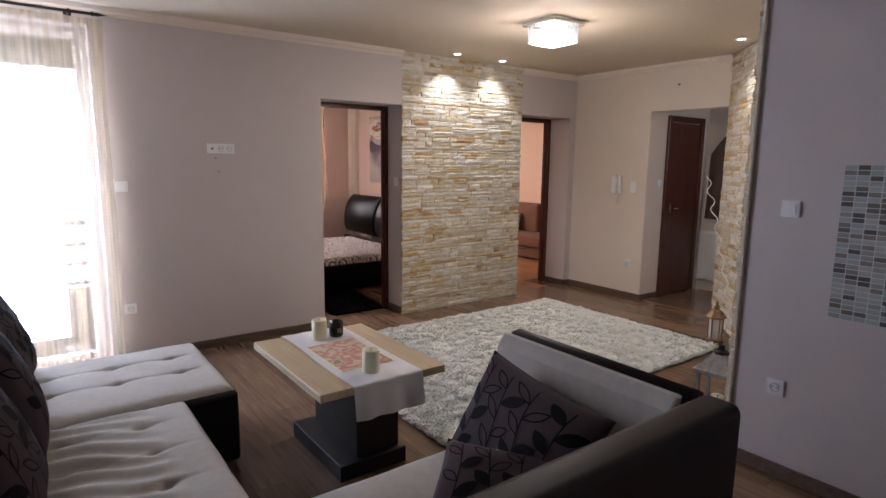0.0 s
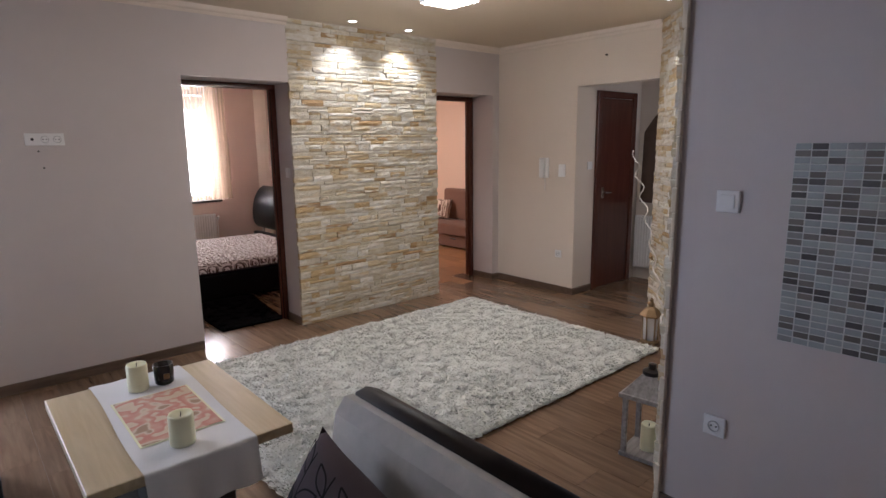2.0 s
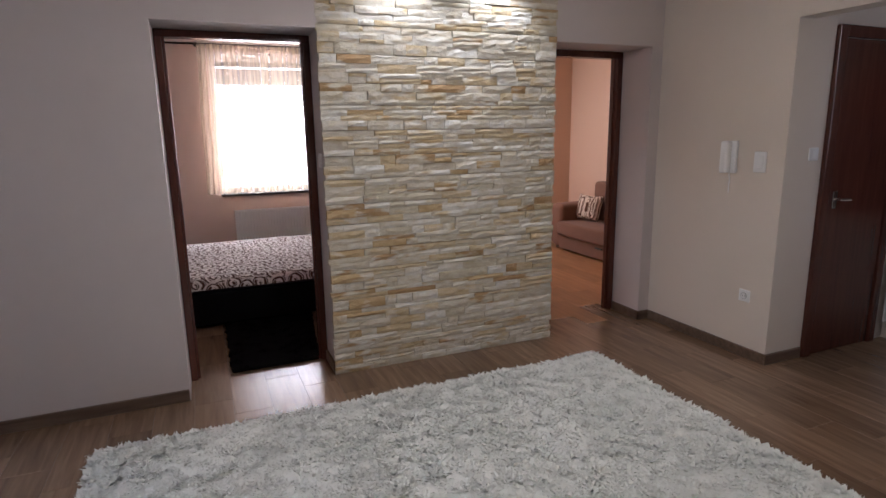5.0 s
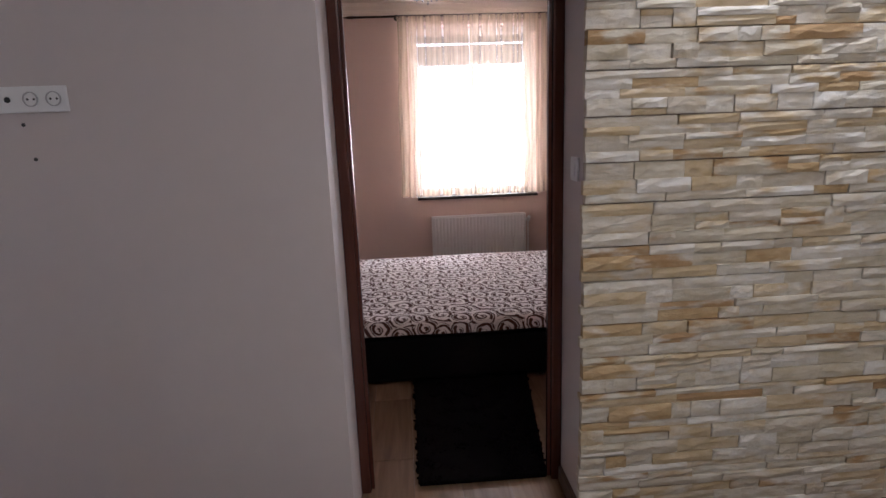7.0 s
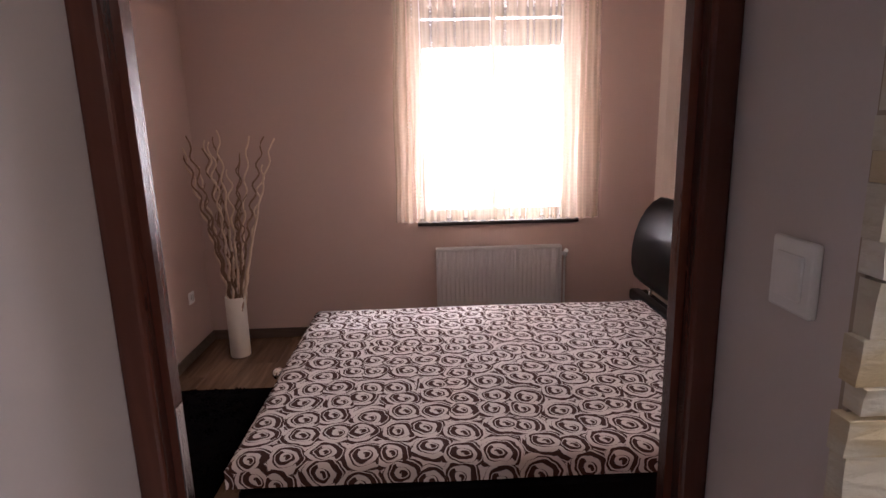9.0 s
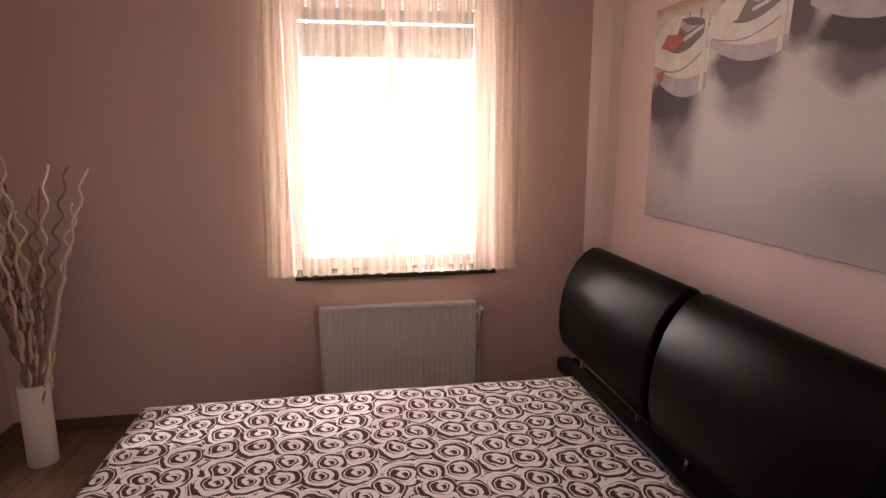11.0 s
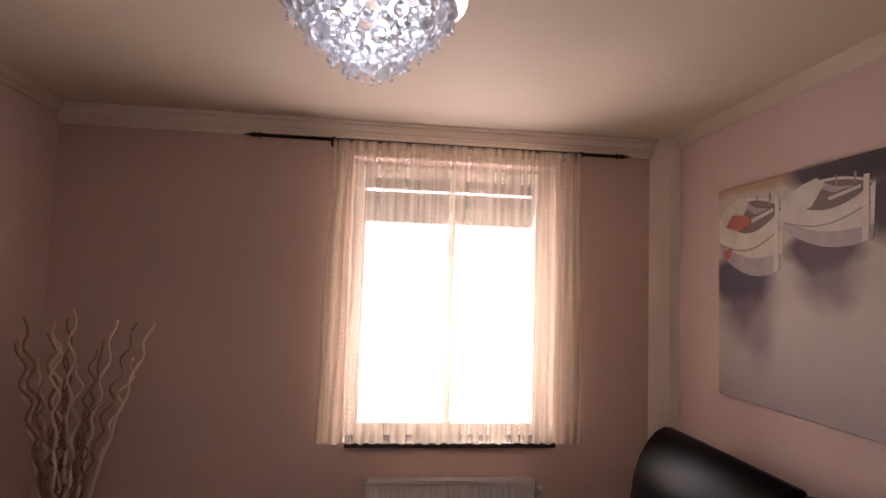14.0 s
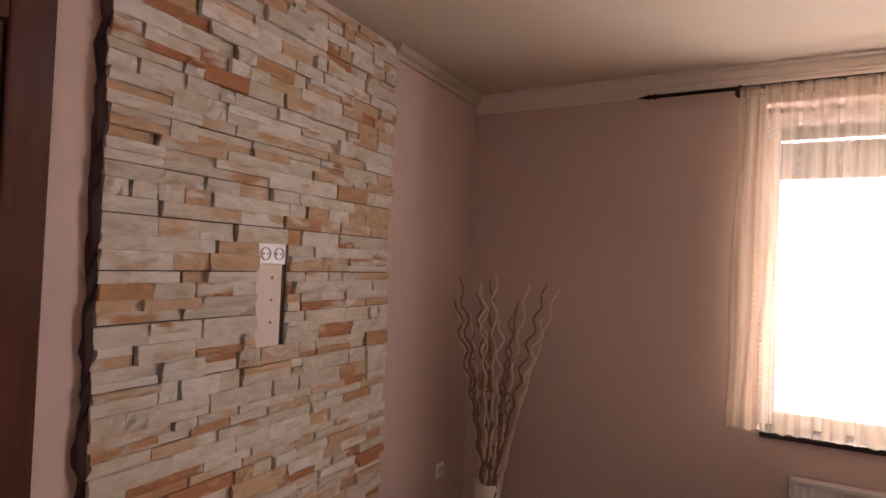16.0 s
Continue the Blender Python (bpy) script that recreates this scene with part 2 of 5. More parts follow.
M = dict(
    wall=mat("mauve_wall_paint", (0.57, 0.515, 0.505), 0.75, var=0.035, scale=1.6, fine=160, bump=0.06),
    # Wall paint with the beige of warm lamplight put into its colour.
    warm_lit_wall=mat("warm_lit_wall_paint", (0.68, 0.605, 0.53), 0.75, var=0.035, scale=1.6, fine=160, bump=0.06),
    bed_wall=mat("peach_brown_wall_paint", (0.60, 0.458, 0.405), 0.75, var=0.035, scale=1.5, fine=160, bump=0.06),
    room_wall=mat("apricot_wall_paint", (0.68, 0.485, 0.36), 0.75, var=0.03, scale=1.5, fine=160, bump=0.06),
    ceil=mat("ceiling_paint", (0.58, 0.49, 0.375), 0.8, var=0.03, scale=1.2, fine=120, bump=0.04),
    mould=mat("cornice_paint", (0.72, 0.64, 0.56), 0.7, var=0.03, bump=0.03),
    floor=wood_mat("wood_look_plank", (0.115, 0.070, 0.043), (0.215, 0.138, 0.085), "Y", 1.0, 0.21),
    floor_rest=wood_mat("wood_look_plank_rest", (0.115, 0.070, 0.043), (0.215, 0.138, 0.085), "Y", 1.0, 0.21, island=True),
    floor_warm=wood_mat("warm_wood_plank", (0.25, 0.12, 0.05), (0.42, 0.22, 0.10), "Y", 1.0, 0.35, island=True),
    grout=mat("grout", (0.16, 0.12, 0.09), 0.8),
    skirt=wood_mat("skirting_wood", (0.085, 0.055, 0.04), (0.17, 0.115, 0.08), "X", 1.0, 0.45, rnd=False),
    frame=wood_mat("mahogany_frame", (0.062, 0.019, 0.013), (0.098, 0.031, 0.020), "Z", 1.0, 0.24, rnd=False),
    stone=stone_mat("split_stone", False),
    stone_rest=stone_mat("split_stone_rest", True),
    rust=stone_mat("rust_stone", False, True),
    rust_rest=stone_mat("rust_stone_rest", True, True),
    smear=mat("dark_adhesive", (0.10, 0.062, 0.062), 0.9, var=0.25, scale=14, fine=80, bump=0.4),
    joint_dark=mat("deep_joint_mortar", (0.09, 0.065, 0.05), 0.95, bump=0.4, fine=60, dist=0.004),
    lit_bed=mat("cream_lit_bed", (0.62, 0.56, 0.46), 0.9, bump=0.4, fine=60, dist=0.004),
    mortar=mat("stone_mortar", (0.36, 0.30, 0.24), 0.9, bump=0.4, fine=60, dist=0.004),
    white=mat("white_plastic", (0.80, 0.80, 0.80), 0.35, var=0.02, bump=0.01),
    # Grey puts the recess shade into the white sockets' wells.
    well=mat("socket_well_shade", (0.42, 0.42, 0.43), 0.4, var=0.02),
    dark_slot=mat("socket_slot", (0.03, 0.03, 0.03), 0.6, var=0.05),
    chrome=mat("chrome", (0.8, 0.8, 0.8), 0.15, 1.0, var=0.03, bump=0.01),
    iron=mat("dark_iron", (0.03, 0.024, 0.02), 0.45, 0.7, var=0.1),
    leather=mat("black_leather", (0.0045, 0.004, 0.004), 0.33, spec=0.04, var=0.2, scale=5, fine=260, bump=0.25, dist=0.001),
    sofa_dark=mat("dark_brown_leather", (0.022, 0.016, 0.015), 0.5, spec=0.22, var=0.15, fine=240, bump=0.25, dist=0.001),
    sofa_light=mat("greige_fabric", (0.43, 0.40, 0.36), 0.95, var=0.16, scale=26, fine=420, bump=0.5, sheen=0.3, dist=0.002),
    oak=wood_mat("pale_oak", (0.47, 0.36, 0.215), (0.62, 0.50, 0.33), "Y", 1.0, 0.45, rnd=False),
    wenge=wood_mat("wenge", (0.008, 0.006, 0.006), (0.020, 0.015, 0.014), "Y", 1.0, 0.5, rnd=False),
    linen=mat("white_linen", (0.78, 0.77, 0.78), 0.9, var=0.04, fine=500, bump=0.3),
    wax=mat("cream_wax", (0.84, 0.83, 0.60), 0.5, var=0.03),
    smoke=mat("smoked_glass", (0.02, 0.014, 0.012), 0.08, var=0.1, bump=0.0),
    rad=mat("radiator_enamel", (0.78, 0.77, 0.76), 0.35, var=0.02, bump=0.01),
    pvc=mat("white_window_frame", (0.8, 0.8, 0.8), 0.35, var=0.02, bump=0.01),
    glass=glass_mat("window_glass"),
    crystal=glass_mat("crystal", (1, 1, 1), 0.05, 0.6),
    bulb=mat("bulb", (1, 1, 1), 0.5, emit=(0.80, 0.90, 1.0, 14.0)),
    lamp_glow=mat("lamp_diffuser", (1, 1, 1), 0.5, emit=(1.0, 0.93, 0.82, 5.0)),
    spot=mat("spot_glow", (1, 1, 1), 0.5, emit=(1.0, 0.95, 0.85, 20.0)),
    sheer=sheer_mat("sheer_curtain", (0.64, 0.53, 0.40), 0.46, 12, 0.012, 0.17),
    sheer_l=sheer_mat("sheer_living_curtain", (0.72, 0.62, 0.47), 0.68, 12, 0.012, 0.05),
    shutter=mat("roller_shutter", (0.30, 0.28, 0.26), 0.5, var=0.04),
    shag=mat("cream_shag", (0.70, 0.70, 0.655), 0.95, var=0.05, scale=14, fine=220, bump=0.3, sheen=0.4),
    black_shag=mat("black_shag", (0.004, 0.003, 0.003), 0.95, spec=0.03, var=0.2, fine=200, bump=0.5),
    vase=mat("white_ceramic_vase", (0.72, 0.68, 0.62), 0.4, var=0.03),
    twig=mat("pale_twig", (0.78, 0.64, 0.50), 0.8, var=0.15, fine=60, bump=0.3),
    twig_dark=mat("brown_twig", (0.28, 0.18, 0.12), 0.8, var=0.15, fine=60, bump=0.3),
    brown_sofa=mat("brown_velour", (0.17, 0.085, 0.055), 0.85, var=0.12, fine=300, bump=0.3, sheen=0.1, spec=0.3),
    # Dark brown of the hall wall's shadow, given to the coat shape.
    coat=mat("hall_wall_shade", (0.12, 0.082, 0.065), 0.95, spec=0.1, var=0.15, fine=300, bump=0.4),
    greywood=wood_mat("weathered_grey_wood", (0.16, 0.14, 0.13), (0.34, 0.31, 0.29), "X", 1.5, 0.7, rnd=False),
    brass=mat("aged_brass", (0.25, 0.17, 0.09), 0.4, 0.9, var=0.15),
)


# ---- mesh helpers ----
def link_bm(name, bm, material, smooth=False):
    me = bpy.data.meshes.new(name)
    bm.normal_update()
    bm.to_mesh(me)
    bm.free()
    for m in (material if isinstance(material, (list, tuple)) else [material]):
        me.materials.append(m)
    if smooth:
        for p in me.polygons:
            p.use_smooth = True
    return new(name, me)


def part(name, bm, material, parent, label="", smooth=False):
    ob = link_bm(name, bm, material, smooth)
    ob.parent = parent
    if label:
        ob["label"] = label
    return ob


def thing(name, label, category, m=None, group="", kind=""):
    ob = new(name)
    ob.empty_display_size = 0.1
    ob.matrix_world = m or Matrix()
    return tagged(ob, label, category, group, kind)


def box(bm, x0, x1, y0, y1, z0, z1, bevel=0.0, seg=2):
    r = bmesh.ops.create_cube(bm, size=1.0)
    vs = r["verts"]
    for v in vs:
        v.co = Vector((x0 + (v.co.x + 0.5) * (x1 - x0), y0 + (v.co.y + 0.5) * (y1 - y0), z0 + (v.co.z + 0.5) * (z1 - z0)))
    if bevel:
        es = {e for v in vs for e in v.link_edges}
        bmesh.ops.bevel(bm, geom=list(es), offset=bevel, segments=seg, affect="EDGES", profile=0.5)
    return bm


def one(*args, **kw):
    return box(bmesh.new(), *args, **kw)


def cyl(bm, p0, p1, r0, r1=None, seg=16, caps=True):
    p0, p1 = Vector(p0), Vector(p1)
    d = p1 - p0
    r = bmesh.ops.create_cone(bm, segments=seg, radius1=r0, radius2=r0 if r1 is None else r1, depth=d.length, cap_ends=caps)
    rot = d.to_track_quat("Z", "Y").to_matrix().to_4x4()
    bmesh.ops.transform(bm, matrix=Matrix.Translation((p0 + p1) / 2) @ rot, verts=r["verts"])
    return bm


def lathe(bm, profile, seg=24, at=(0, 0, 0)):
    """Turns (radius, height) pairs round the upright axis."""
    rings = []
    for r, z in profile:
        rings.append([bm.verts.new((at[0] + r * math.cos(2 * math.pi * i / seg), at[1] + r * math.sin(2 * math.pi * i / seg), at[2] + z)) for i in range(seg)])
    for a, b in zip(rings, rings[1:]):
        for i in range(seg):
            j = (i + 1) % seg
            bm.faces.new((a[i], a[j], b[j], b[i]))
    if profile[0][0] > 0.0005:
        bm.faces.new(rings[0][::-1])
    if profile[-1][0] > 0.0005:
        bm.faces.new(rings[-1])
    return bm


def tube(bm, pts, r0, r1, seg=6):
    rings = []
    for i, p in enumerate(pts):
        p = Vector(p)
        d = Vector(pts[min(i + 1, len(pts) - 1)]) - Vector(pts[max(i - 1, 0)])
        q = d.to_track_quat("Z", "Y")
        r = r0 + (r1 - r0) * i / (len(pts) - 1)
        rings.append([bm.verts.new(p + q @ Vector((r * math.cos(2 * math.pi * k / seg), r * math.sin(2 * math.pi * k / seg), 0))) for k in range(seg)])
    for a, b in zip(rings, rings[1:]):
        for k in range(seg):
            j = (k + 1) % seg
            bm.faces.new((a[k], a[j], b[j], b[k]))
    bm.faces.new(rings[0][::-1])
    bm.faces.new(rings[-1])
    return bm


def prism(bm, profile, axis, a, b):
    """Sweeps a closed profile of (u, z) along x or y from a to b."""
    def at(u, z, s):
        return (s, u, z) if axis == "x" else (u, s, z)
    lo = [bm.verts.new(at(u, z, a)) for u, z in profile]
    hi = [bm.verts.new(at(u, z, b)) for u, z in profile]
    n = len(profile)
    for i in range(n):
        j = (i + 1) % n
        bm.faces.new((lo[i], lo[j], hi[j], hi[i]))
    bm.faces.new(lo[::-1])
    bm.faces.new(hi)
    bmesh.ops.recalc_face_normals(bm, faces=bm.faces[:])
    return bm


def grid_sheet(bm, nu, nv, f):
    vs = [[bm.verts.new(f(i / nu, j / nv)) for j in range(nv + 1)] for i in range(nu + 1)]
    for i in range(nu):
        for j in range(nv):
            bm.faces.new((vs[i][j], vs[i + 1][j], vs[i + 1][j + 1], vs[i][j + 1]))
    return bm


def structure(name, bm, material, label, category):
    return tagged(link_bm(name, bm, material), label, category, "", "structure")


# ---- structure ----
H = 2.605
YB = 0.35          # bedroom face of the dividing wall
bm = bmesh.new()
box(bm, -3.5, -2.95, 0.0, YB, 0, H)
box(bm, -2.95, -1.74, 0.0, YB, 2.47, H)
box(bm, -1.74, 0.0, 0.0, YB, 0, H)
box(bm, 0.0, 0.86, 0.0, YB, 2.10, H)
box(bm, 0.86, 2.455, 0.03, YB, 0, H)
box(bm, 2.455, 3.32, 0.03, YB + 0.07, 2.10, H)
box(bm, 3.32, 5.3, 0.03, YB + 0.07, 0, H)
structure("wall_north", bm, M["wall"], "mauve painted plaster wall with two door openings", "wall")

bm = bmesh.new()
box(bm, 3.42, 3.56, -1.03, 0.03, 0, H)
box(bm, 3.42, 3.56, -1.89, -1.03, 2.122, H)
box(bm, 3.42, 3.56, -2.05, -1.89, 0, H)
structure("wall_east", bm, M["warm_lit_wall"], "painted wall, lamp warmth in its beige, with an open hall passage", "wall")
structure("wall_hall_north", one(3.56, 4.62, -1.03, -0.90, 0, H), M["warm_lit_wall"], "painted hall wall, lamp warmth in its beige, beside a dark door", "wall")
structure("wall_hall_east", one(4.62, 4.75, -2.6, -0.9, 0, H), M["warm_lit_wall"], "painted hall wall, lamp warmth in its beige, behind a radiator", "wall")
bm = bmesh.new()
box(bm, 3.56, 3.87, -2.6, -2.45, 0, H)
box(bm, 4.53, 4.62, -2.6, -2.45, 0, H)
box(bm, 3.87, 4.53, -2.6, -2.45, 0, 1.15)
box(bm, 3.87, 4.53, -2.6, -2.45, 2.15, H)
structure("wall_hall_south", bm, M["warm_lit_wall"], "plain hall wall, lamp warmth in its beige, with a small window", "wall")
structure("wall_kitchen", one(0.785, 0.985, -6.3, -3.462, 0, H), M["wall"], "mauve painted wall with a mosaic tile panel", "wall")
structure("wall_corner_return", one(0.785, 1.99, -3.462, -3.418, 0, H), M["wall"], "wall end clad with split stone", "wall")
bm = one(0, 2.06, -0.16, 0.0, 0, H)
bmesh.ops.transform(bm, matrix=pose(1.958, -3.385, 0, 0, 0, 45), verts=bm.verts[:])
structure("wall_diagonal", bm, M["wall"], "slanting wall clad with split stone", "wall")
structure("wall_west", one(-3.65, -3.5, -6.45, YB, 0, H), M["wall"], "plain mauve painted wall", "wall")
structure("wall_south", one(-3.5, 0.985, -6.45, -6.3, 0, H), M["wall"], "plain mauve painted wall", "wall")
bm = bmesh.new()
box(bm, -3.65, 4.75, -6.45, 0.0, H, H + 0.12)
structure("ceiling", bm, M["ceil"], "cream painted living room ceiling", "ceiling")
structure("ceiling_bedroom", one(-1.35, 2.35, YB, 3.95, 2.60, 2.72), M["ceil"], "warm cream painted bedroom ceiling", "ceiling")
structure("ceiling_side_room", one(2.35, 5.3, YB, 3.75, 2.60, 2.72), M["ceil"], "cream painted side room ceiling", "ceiling")

# Added cream strip; its pale colour stands for lamplight on the stone ends.
bm = bmesh.new()
for i in range(26):
    w = 0.018 + 0.010 * math.sin(i * 2.3) * math.sin(i * 0.7 + 1)
    box(bm, 0.764, 0.7855, -3.424, -3.424 + w, i * H / 26, (i + 1) * H / 26, bevel=0.004, seg=1)
structure("trim_stone_corner", bm, M["lit_bed"], "rough cream strip added to lighten the stone corner", "trim")

# bedroom shell
WX, EX, NY = -1.19, 2.225, 3.60
structure("wall_bedroom_west", one(WX - 0.14, WX, YB, NY + 0.35, 0, 2.60), M["bed_wall"], "peach brown wall with split stone panel", "wall")
structure("wall_bedroom_east", one(EX, EX + 0.12, YB, NY + 0.35, 0, 2.60), M["bed_wall"], "peach brown wall behind the headboard", "wall")
bm = bmesh.new()
box(bm, WX, 0.36, NY, NY + 0.35, 0, 2.60)
box(bm, 1.53, EX, NY, NY + 0.35, 0, 2.60)
box(bm, 0.36, 1.53, NY, NY + 0.35, 0, 0.84)
box(bm, 0.36, 1.53, NY, NY + 0.35, 2.41, 2.60)
structure("wall_bedroom_north", bm, M["bed_wall"], "peach brown wall with the bedroom window", "wall")
structure("wall_bedroom_south", one(WX, 0.0, YB, YB + 0.004, 0, 2.6), M["bed_wall"], "peach brown bedroom wall", "wall")
structure("wall_bedroom_south_east", one(0.86, EX, YB, YB + 0.004, 0, 2.6), M["bed_wall"], "peach brown bedroom wall", "wall")
bm = bmesh.new()
lo = [bm.verts.new((x, y, 0)) for x, y in ((2.10, NY), (2.13, 3.545), (2.175, 3.50), (EX, 3.475), (EX, NY))]
r = bmesh.ops.extrude_face_region(bm, geom=[bm.faces.new(lo)])
bmesh.ops.translate(bm, vec=(0, 0, 2.6), verts=[v for v in r["geom"] if isinstance(v, bmesh.types.BMVert)])
bmesh.ops.recalc_face_normals(bm, faces=bm.faces[:])
structure("pillar", bm, M["mould"], "pale rounded corner pillar beside the window wall", "pillar")
# side room shell
structure("wall_side_room_west", one(EX + 0.12, EX + 0.124, YB + 0.07, 3.6, 0, 2.6), M["room_wall"], "apricot painted wall", "wall")
structure("wall_side_room_north", one(EX + 0.12, 5.3, 3.6, 3.75, 0, 2.6), M["room_wall"], "apricot painted wall", "wall")
structure("wall_side_room_east", one(5.15, 5.3, YB, 3.6, 0, 2.6), M["room_wall"], "apricot painted wall", "wall")
structure("wall_side_room_south", one(3.45, 5.15, YB + 0.07, YB + 0.08, 0, 2.6), M["room_wall"], "apricot painted wall", "wall")

# ---- skirting, cornices, door frames ----
def skirting(name, x0, x1, y0, y1, z=0.07):
    bm = one(x0, x1, y0, y1, 0.0, z, bevel=0.003, seg=1)
    return structure(name, bm, M["skirt"], "brown wooden skirting board along the wall", "skirting board")


skirting("baseboard_north", -1.74, -0.004, -0.015, 0.0)
skirting("baseboard_reveal_east", 0.846, 0.862, 0.012, 0.27)
skirting("baseboard_reveal_door", 3.305, 3.32, 0.015, 0.34)
skirting("baseboard_corner", 3.305, 3.42, 0.015, 0.03)
skirting("baseboard_east", 3.405, 3.42, -1.03, 0.015)
skirting("baseboard_passage", 3.405, 3.74, -1.046, -1.03)
skirting("baseboard_kitchen", 0.77, 0.785, -6.3, -3.42)
skirting("baseboard_bedroom_north", -1.19, 2.1, 3.585, 3.60)
skirting("baseboard_bedroom_west", -1.19, -1.175, 2.66, 3.585)
skirting("baseboard_west", -3.5, -3.485, -6.3, 0.0)

cove = [(0, 0), (0.012, 0), (0.02, 0.018), (0.032, 0.024), (0.032, 0.034), (0.05, 0.04), (0.05, 0.05), (0.075, 0.078), (0.075, 0.088), (0.10, 0.096), (0.10, 0.105), (0, 0.105)]
small = [(0, 0), (0.012, 0), (0.018, 0.02), (0.035, 0.03), (0.045, 0.05), (0.05, 0.06), (0, 0.06)]


def cornice(name, profile, wall, sign, z, axis, a, b, paint="mould"):
    bm = prism(bmesh.new(), [(wall + sign * u, z + w) for u, w in profile], axis, a, b)
    return structure(name, bm, M[paint], "cream plaster cornice under the ceiling", "cornice")


cornice("trim_north", small, 0.0, -1, H - 0.06, "x", -3.5, 0.855)
cornice("trim_north_east", small, 0.03, -1, H - 0.06, "x", 2.46, 3.42)
cornice("trim_east", small, 3.42, -1, H - 0.06, "y", -1.9, 0.03)
cornice("trim_bedroom_north", [(u * 0.55, w) for u, w in cove], NY, -1, 2.495, "x", WX, EX)
cornice("trim_bedroom_east", small, EX, -1, 2.54, "y", YB, 3.47, "ceil")
cornice("trim_bedroom_west", small, WX, 1, 2.54, "y", 2.66, NY, "ceil")


def door_frame(name, x0, x1, y0, y1, top, w=0.042):
    t = thing(name, "dark mahogany door frame without a visible leaf", "door frame", kind="structure")
    for a, b in ((x0, x0 + w), (x1 - w, x1)):
        part("jamb", one(a, b, y0, y1, 0, top - w, bevel=0.006), M["frame"], t)
        part("stop", one(a - 0.002 if a == x0 else a - 0.012, b + 0.012 if a == x0 else b + 0.002, y0 + 0.03, y0 + 0.055, 0.002, top - w), M["frame"], t)
    part("head", one(x0, x1, y0, y1, top - w, top, bevel=0.006), M["frame"], t)
    part("strike_plate", one(x0 + w + 0.012, x0 + w + 0.015, y0 + 0.032, y0 + 0.052, 0.95, 1.12), M["chrome"], t)
    return t


door_frame("door_1", 0.0, 0.86, 0.272, 0.362, 2.099)
door_frame("door_2", 2.455, 3.318, 0.34, 0.43, 2.099, 0.05)


def panel_door(name, width, height, label, c=0.07):
    """A panelled dark door, closed; local x along the wall, the front looks down -y."""
    t = thing(name, label, "door", kind="structure")
    for a, b in ((-c, 0.0), (width, width + c)):
        part("frame_side", one(a, b, -0.03, 0.004, 0, height + c, bevel=0.006), M["frame"], t)
    part("frame_head", one(0.0, width, -0.03, 0.004, height, height + c, bevel=0.006), M["frame"], t)
    part("leaf", one(0.004, width - 0.004, -0.016, 0.004, 0.006, height - 0.004, bevel=0.003), M["frame"], t)
    for z0, z1, arch in ((0.14, 0.78, 0), (1.0, height - 0.2, 1)):
        bm = bmesh.new()
        pts = [(0.13, z0), (width - 0.13, z0), (width - 0.13, z1)]
        if arch:
            pts += [(0.13 + (width - 0.26) * (1 - s / 10), z1 + 0.09 * math.sin(math.pi * s / 10)) for s in range(1, 10)]
        pts += [(0.13, z1)]
        vs = [bm.verts.new((x, -0.016, z)) for x, z in pts]
        f = bm.faces.new(vs)
        r = bmesh.ops.inset_region(bm, faces=[f], thickness=0.030, depth=0.022)
        bmesh.ops.inset_region(bm, faces=[f], thickness=0.030, depth=-0.016)
        bmesh.ops.recalc_face_normals(bm, faces=bm.faces[:])
        part("raised_panel", bm, M["frame"], t)
    h = part("handle", cyl(cyl(bmesh.new(), (0.07, -0.018, 1.05), (0.07, -0.06, 1.05), 0.009), (0.062, -0.058, 1.05), (0.165, -0.058, 1.045), 0.008), M["chrome"], t, "chrome lever handle")
    part("handle_plate", one(0.05, 0.09, -0.021, -0.016, 0.99, 1.10, bevel=0.002, seg=1), M["chrome"], t)
    return t


panel_door("door_3", 0.60, 2.03, "closed dark mahogany panelled hall door").matrix_world = pose(3.82, -1.032, 0)
panel_door("door_4", 0.64, 2.09, "closed dark brown panelled bedroom door", 0.10).matrix_world = pose(WX + 0.005, 0.447, 0, 0, 0, 90)


# ---- wall fittings ----
def plate(name, label, m, w=0.08, h=0.08, kind="switch", n=1):
    """Plastic plate on a wall; local x along, z up, front down -y."""
    t = thing(name, label, "socket" if kind == "socket" else "switch", m)
    part("plate", one(-w * n / 2, w * n / 2, -0.011, 0, -h / 2, h / 2, bevel=0.004), M["white"], t)
    for i in range(n):
        cx = (i - (n - 1) / 2) * w * 0.95
        if kind == "socket" and not (n == 3 and i == 0):
            bm = bmesh.new()
            lathe(bm, [(0.0225, 0.0), (0.0225, 0.012), (0.0195, 0.012), (0.0195, 0.002), (0.0, 0.002)], 20)
            bmesh.ops.transform(bm, matrix=pose(cx, -0.0035, 0, 90, 0, 0), verts=bm.verts[:])
            part("socket_well", bm, M["well"], t)
            bm = bmesh.new()
            for dx in (-0.0095, 0.0095):
                cyl(bm, (cx + dx, -0.0125, 0), (cx + dx, -0.004, 0), 0.0035, seg=8)
            part("pin_holes", bm, M["dark_slot"], t)
        elif kind == "socket":
            part("aerial_hole", cyl(bmesh.new(), (cx, -0.014, 0), (cx, -0.008, 0), 0.009, seg=12), M["dark_slot"], t)
        else:
            part("rocker", one(cx - w * 0.31, cx + w * 0.31, -0.0155, -0.009, -h * 0.31, h * 0.31, bevel=0.003), M["white"], t)
    return t


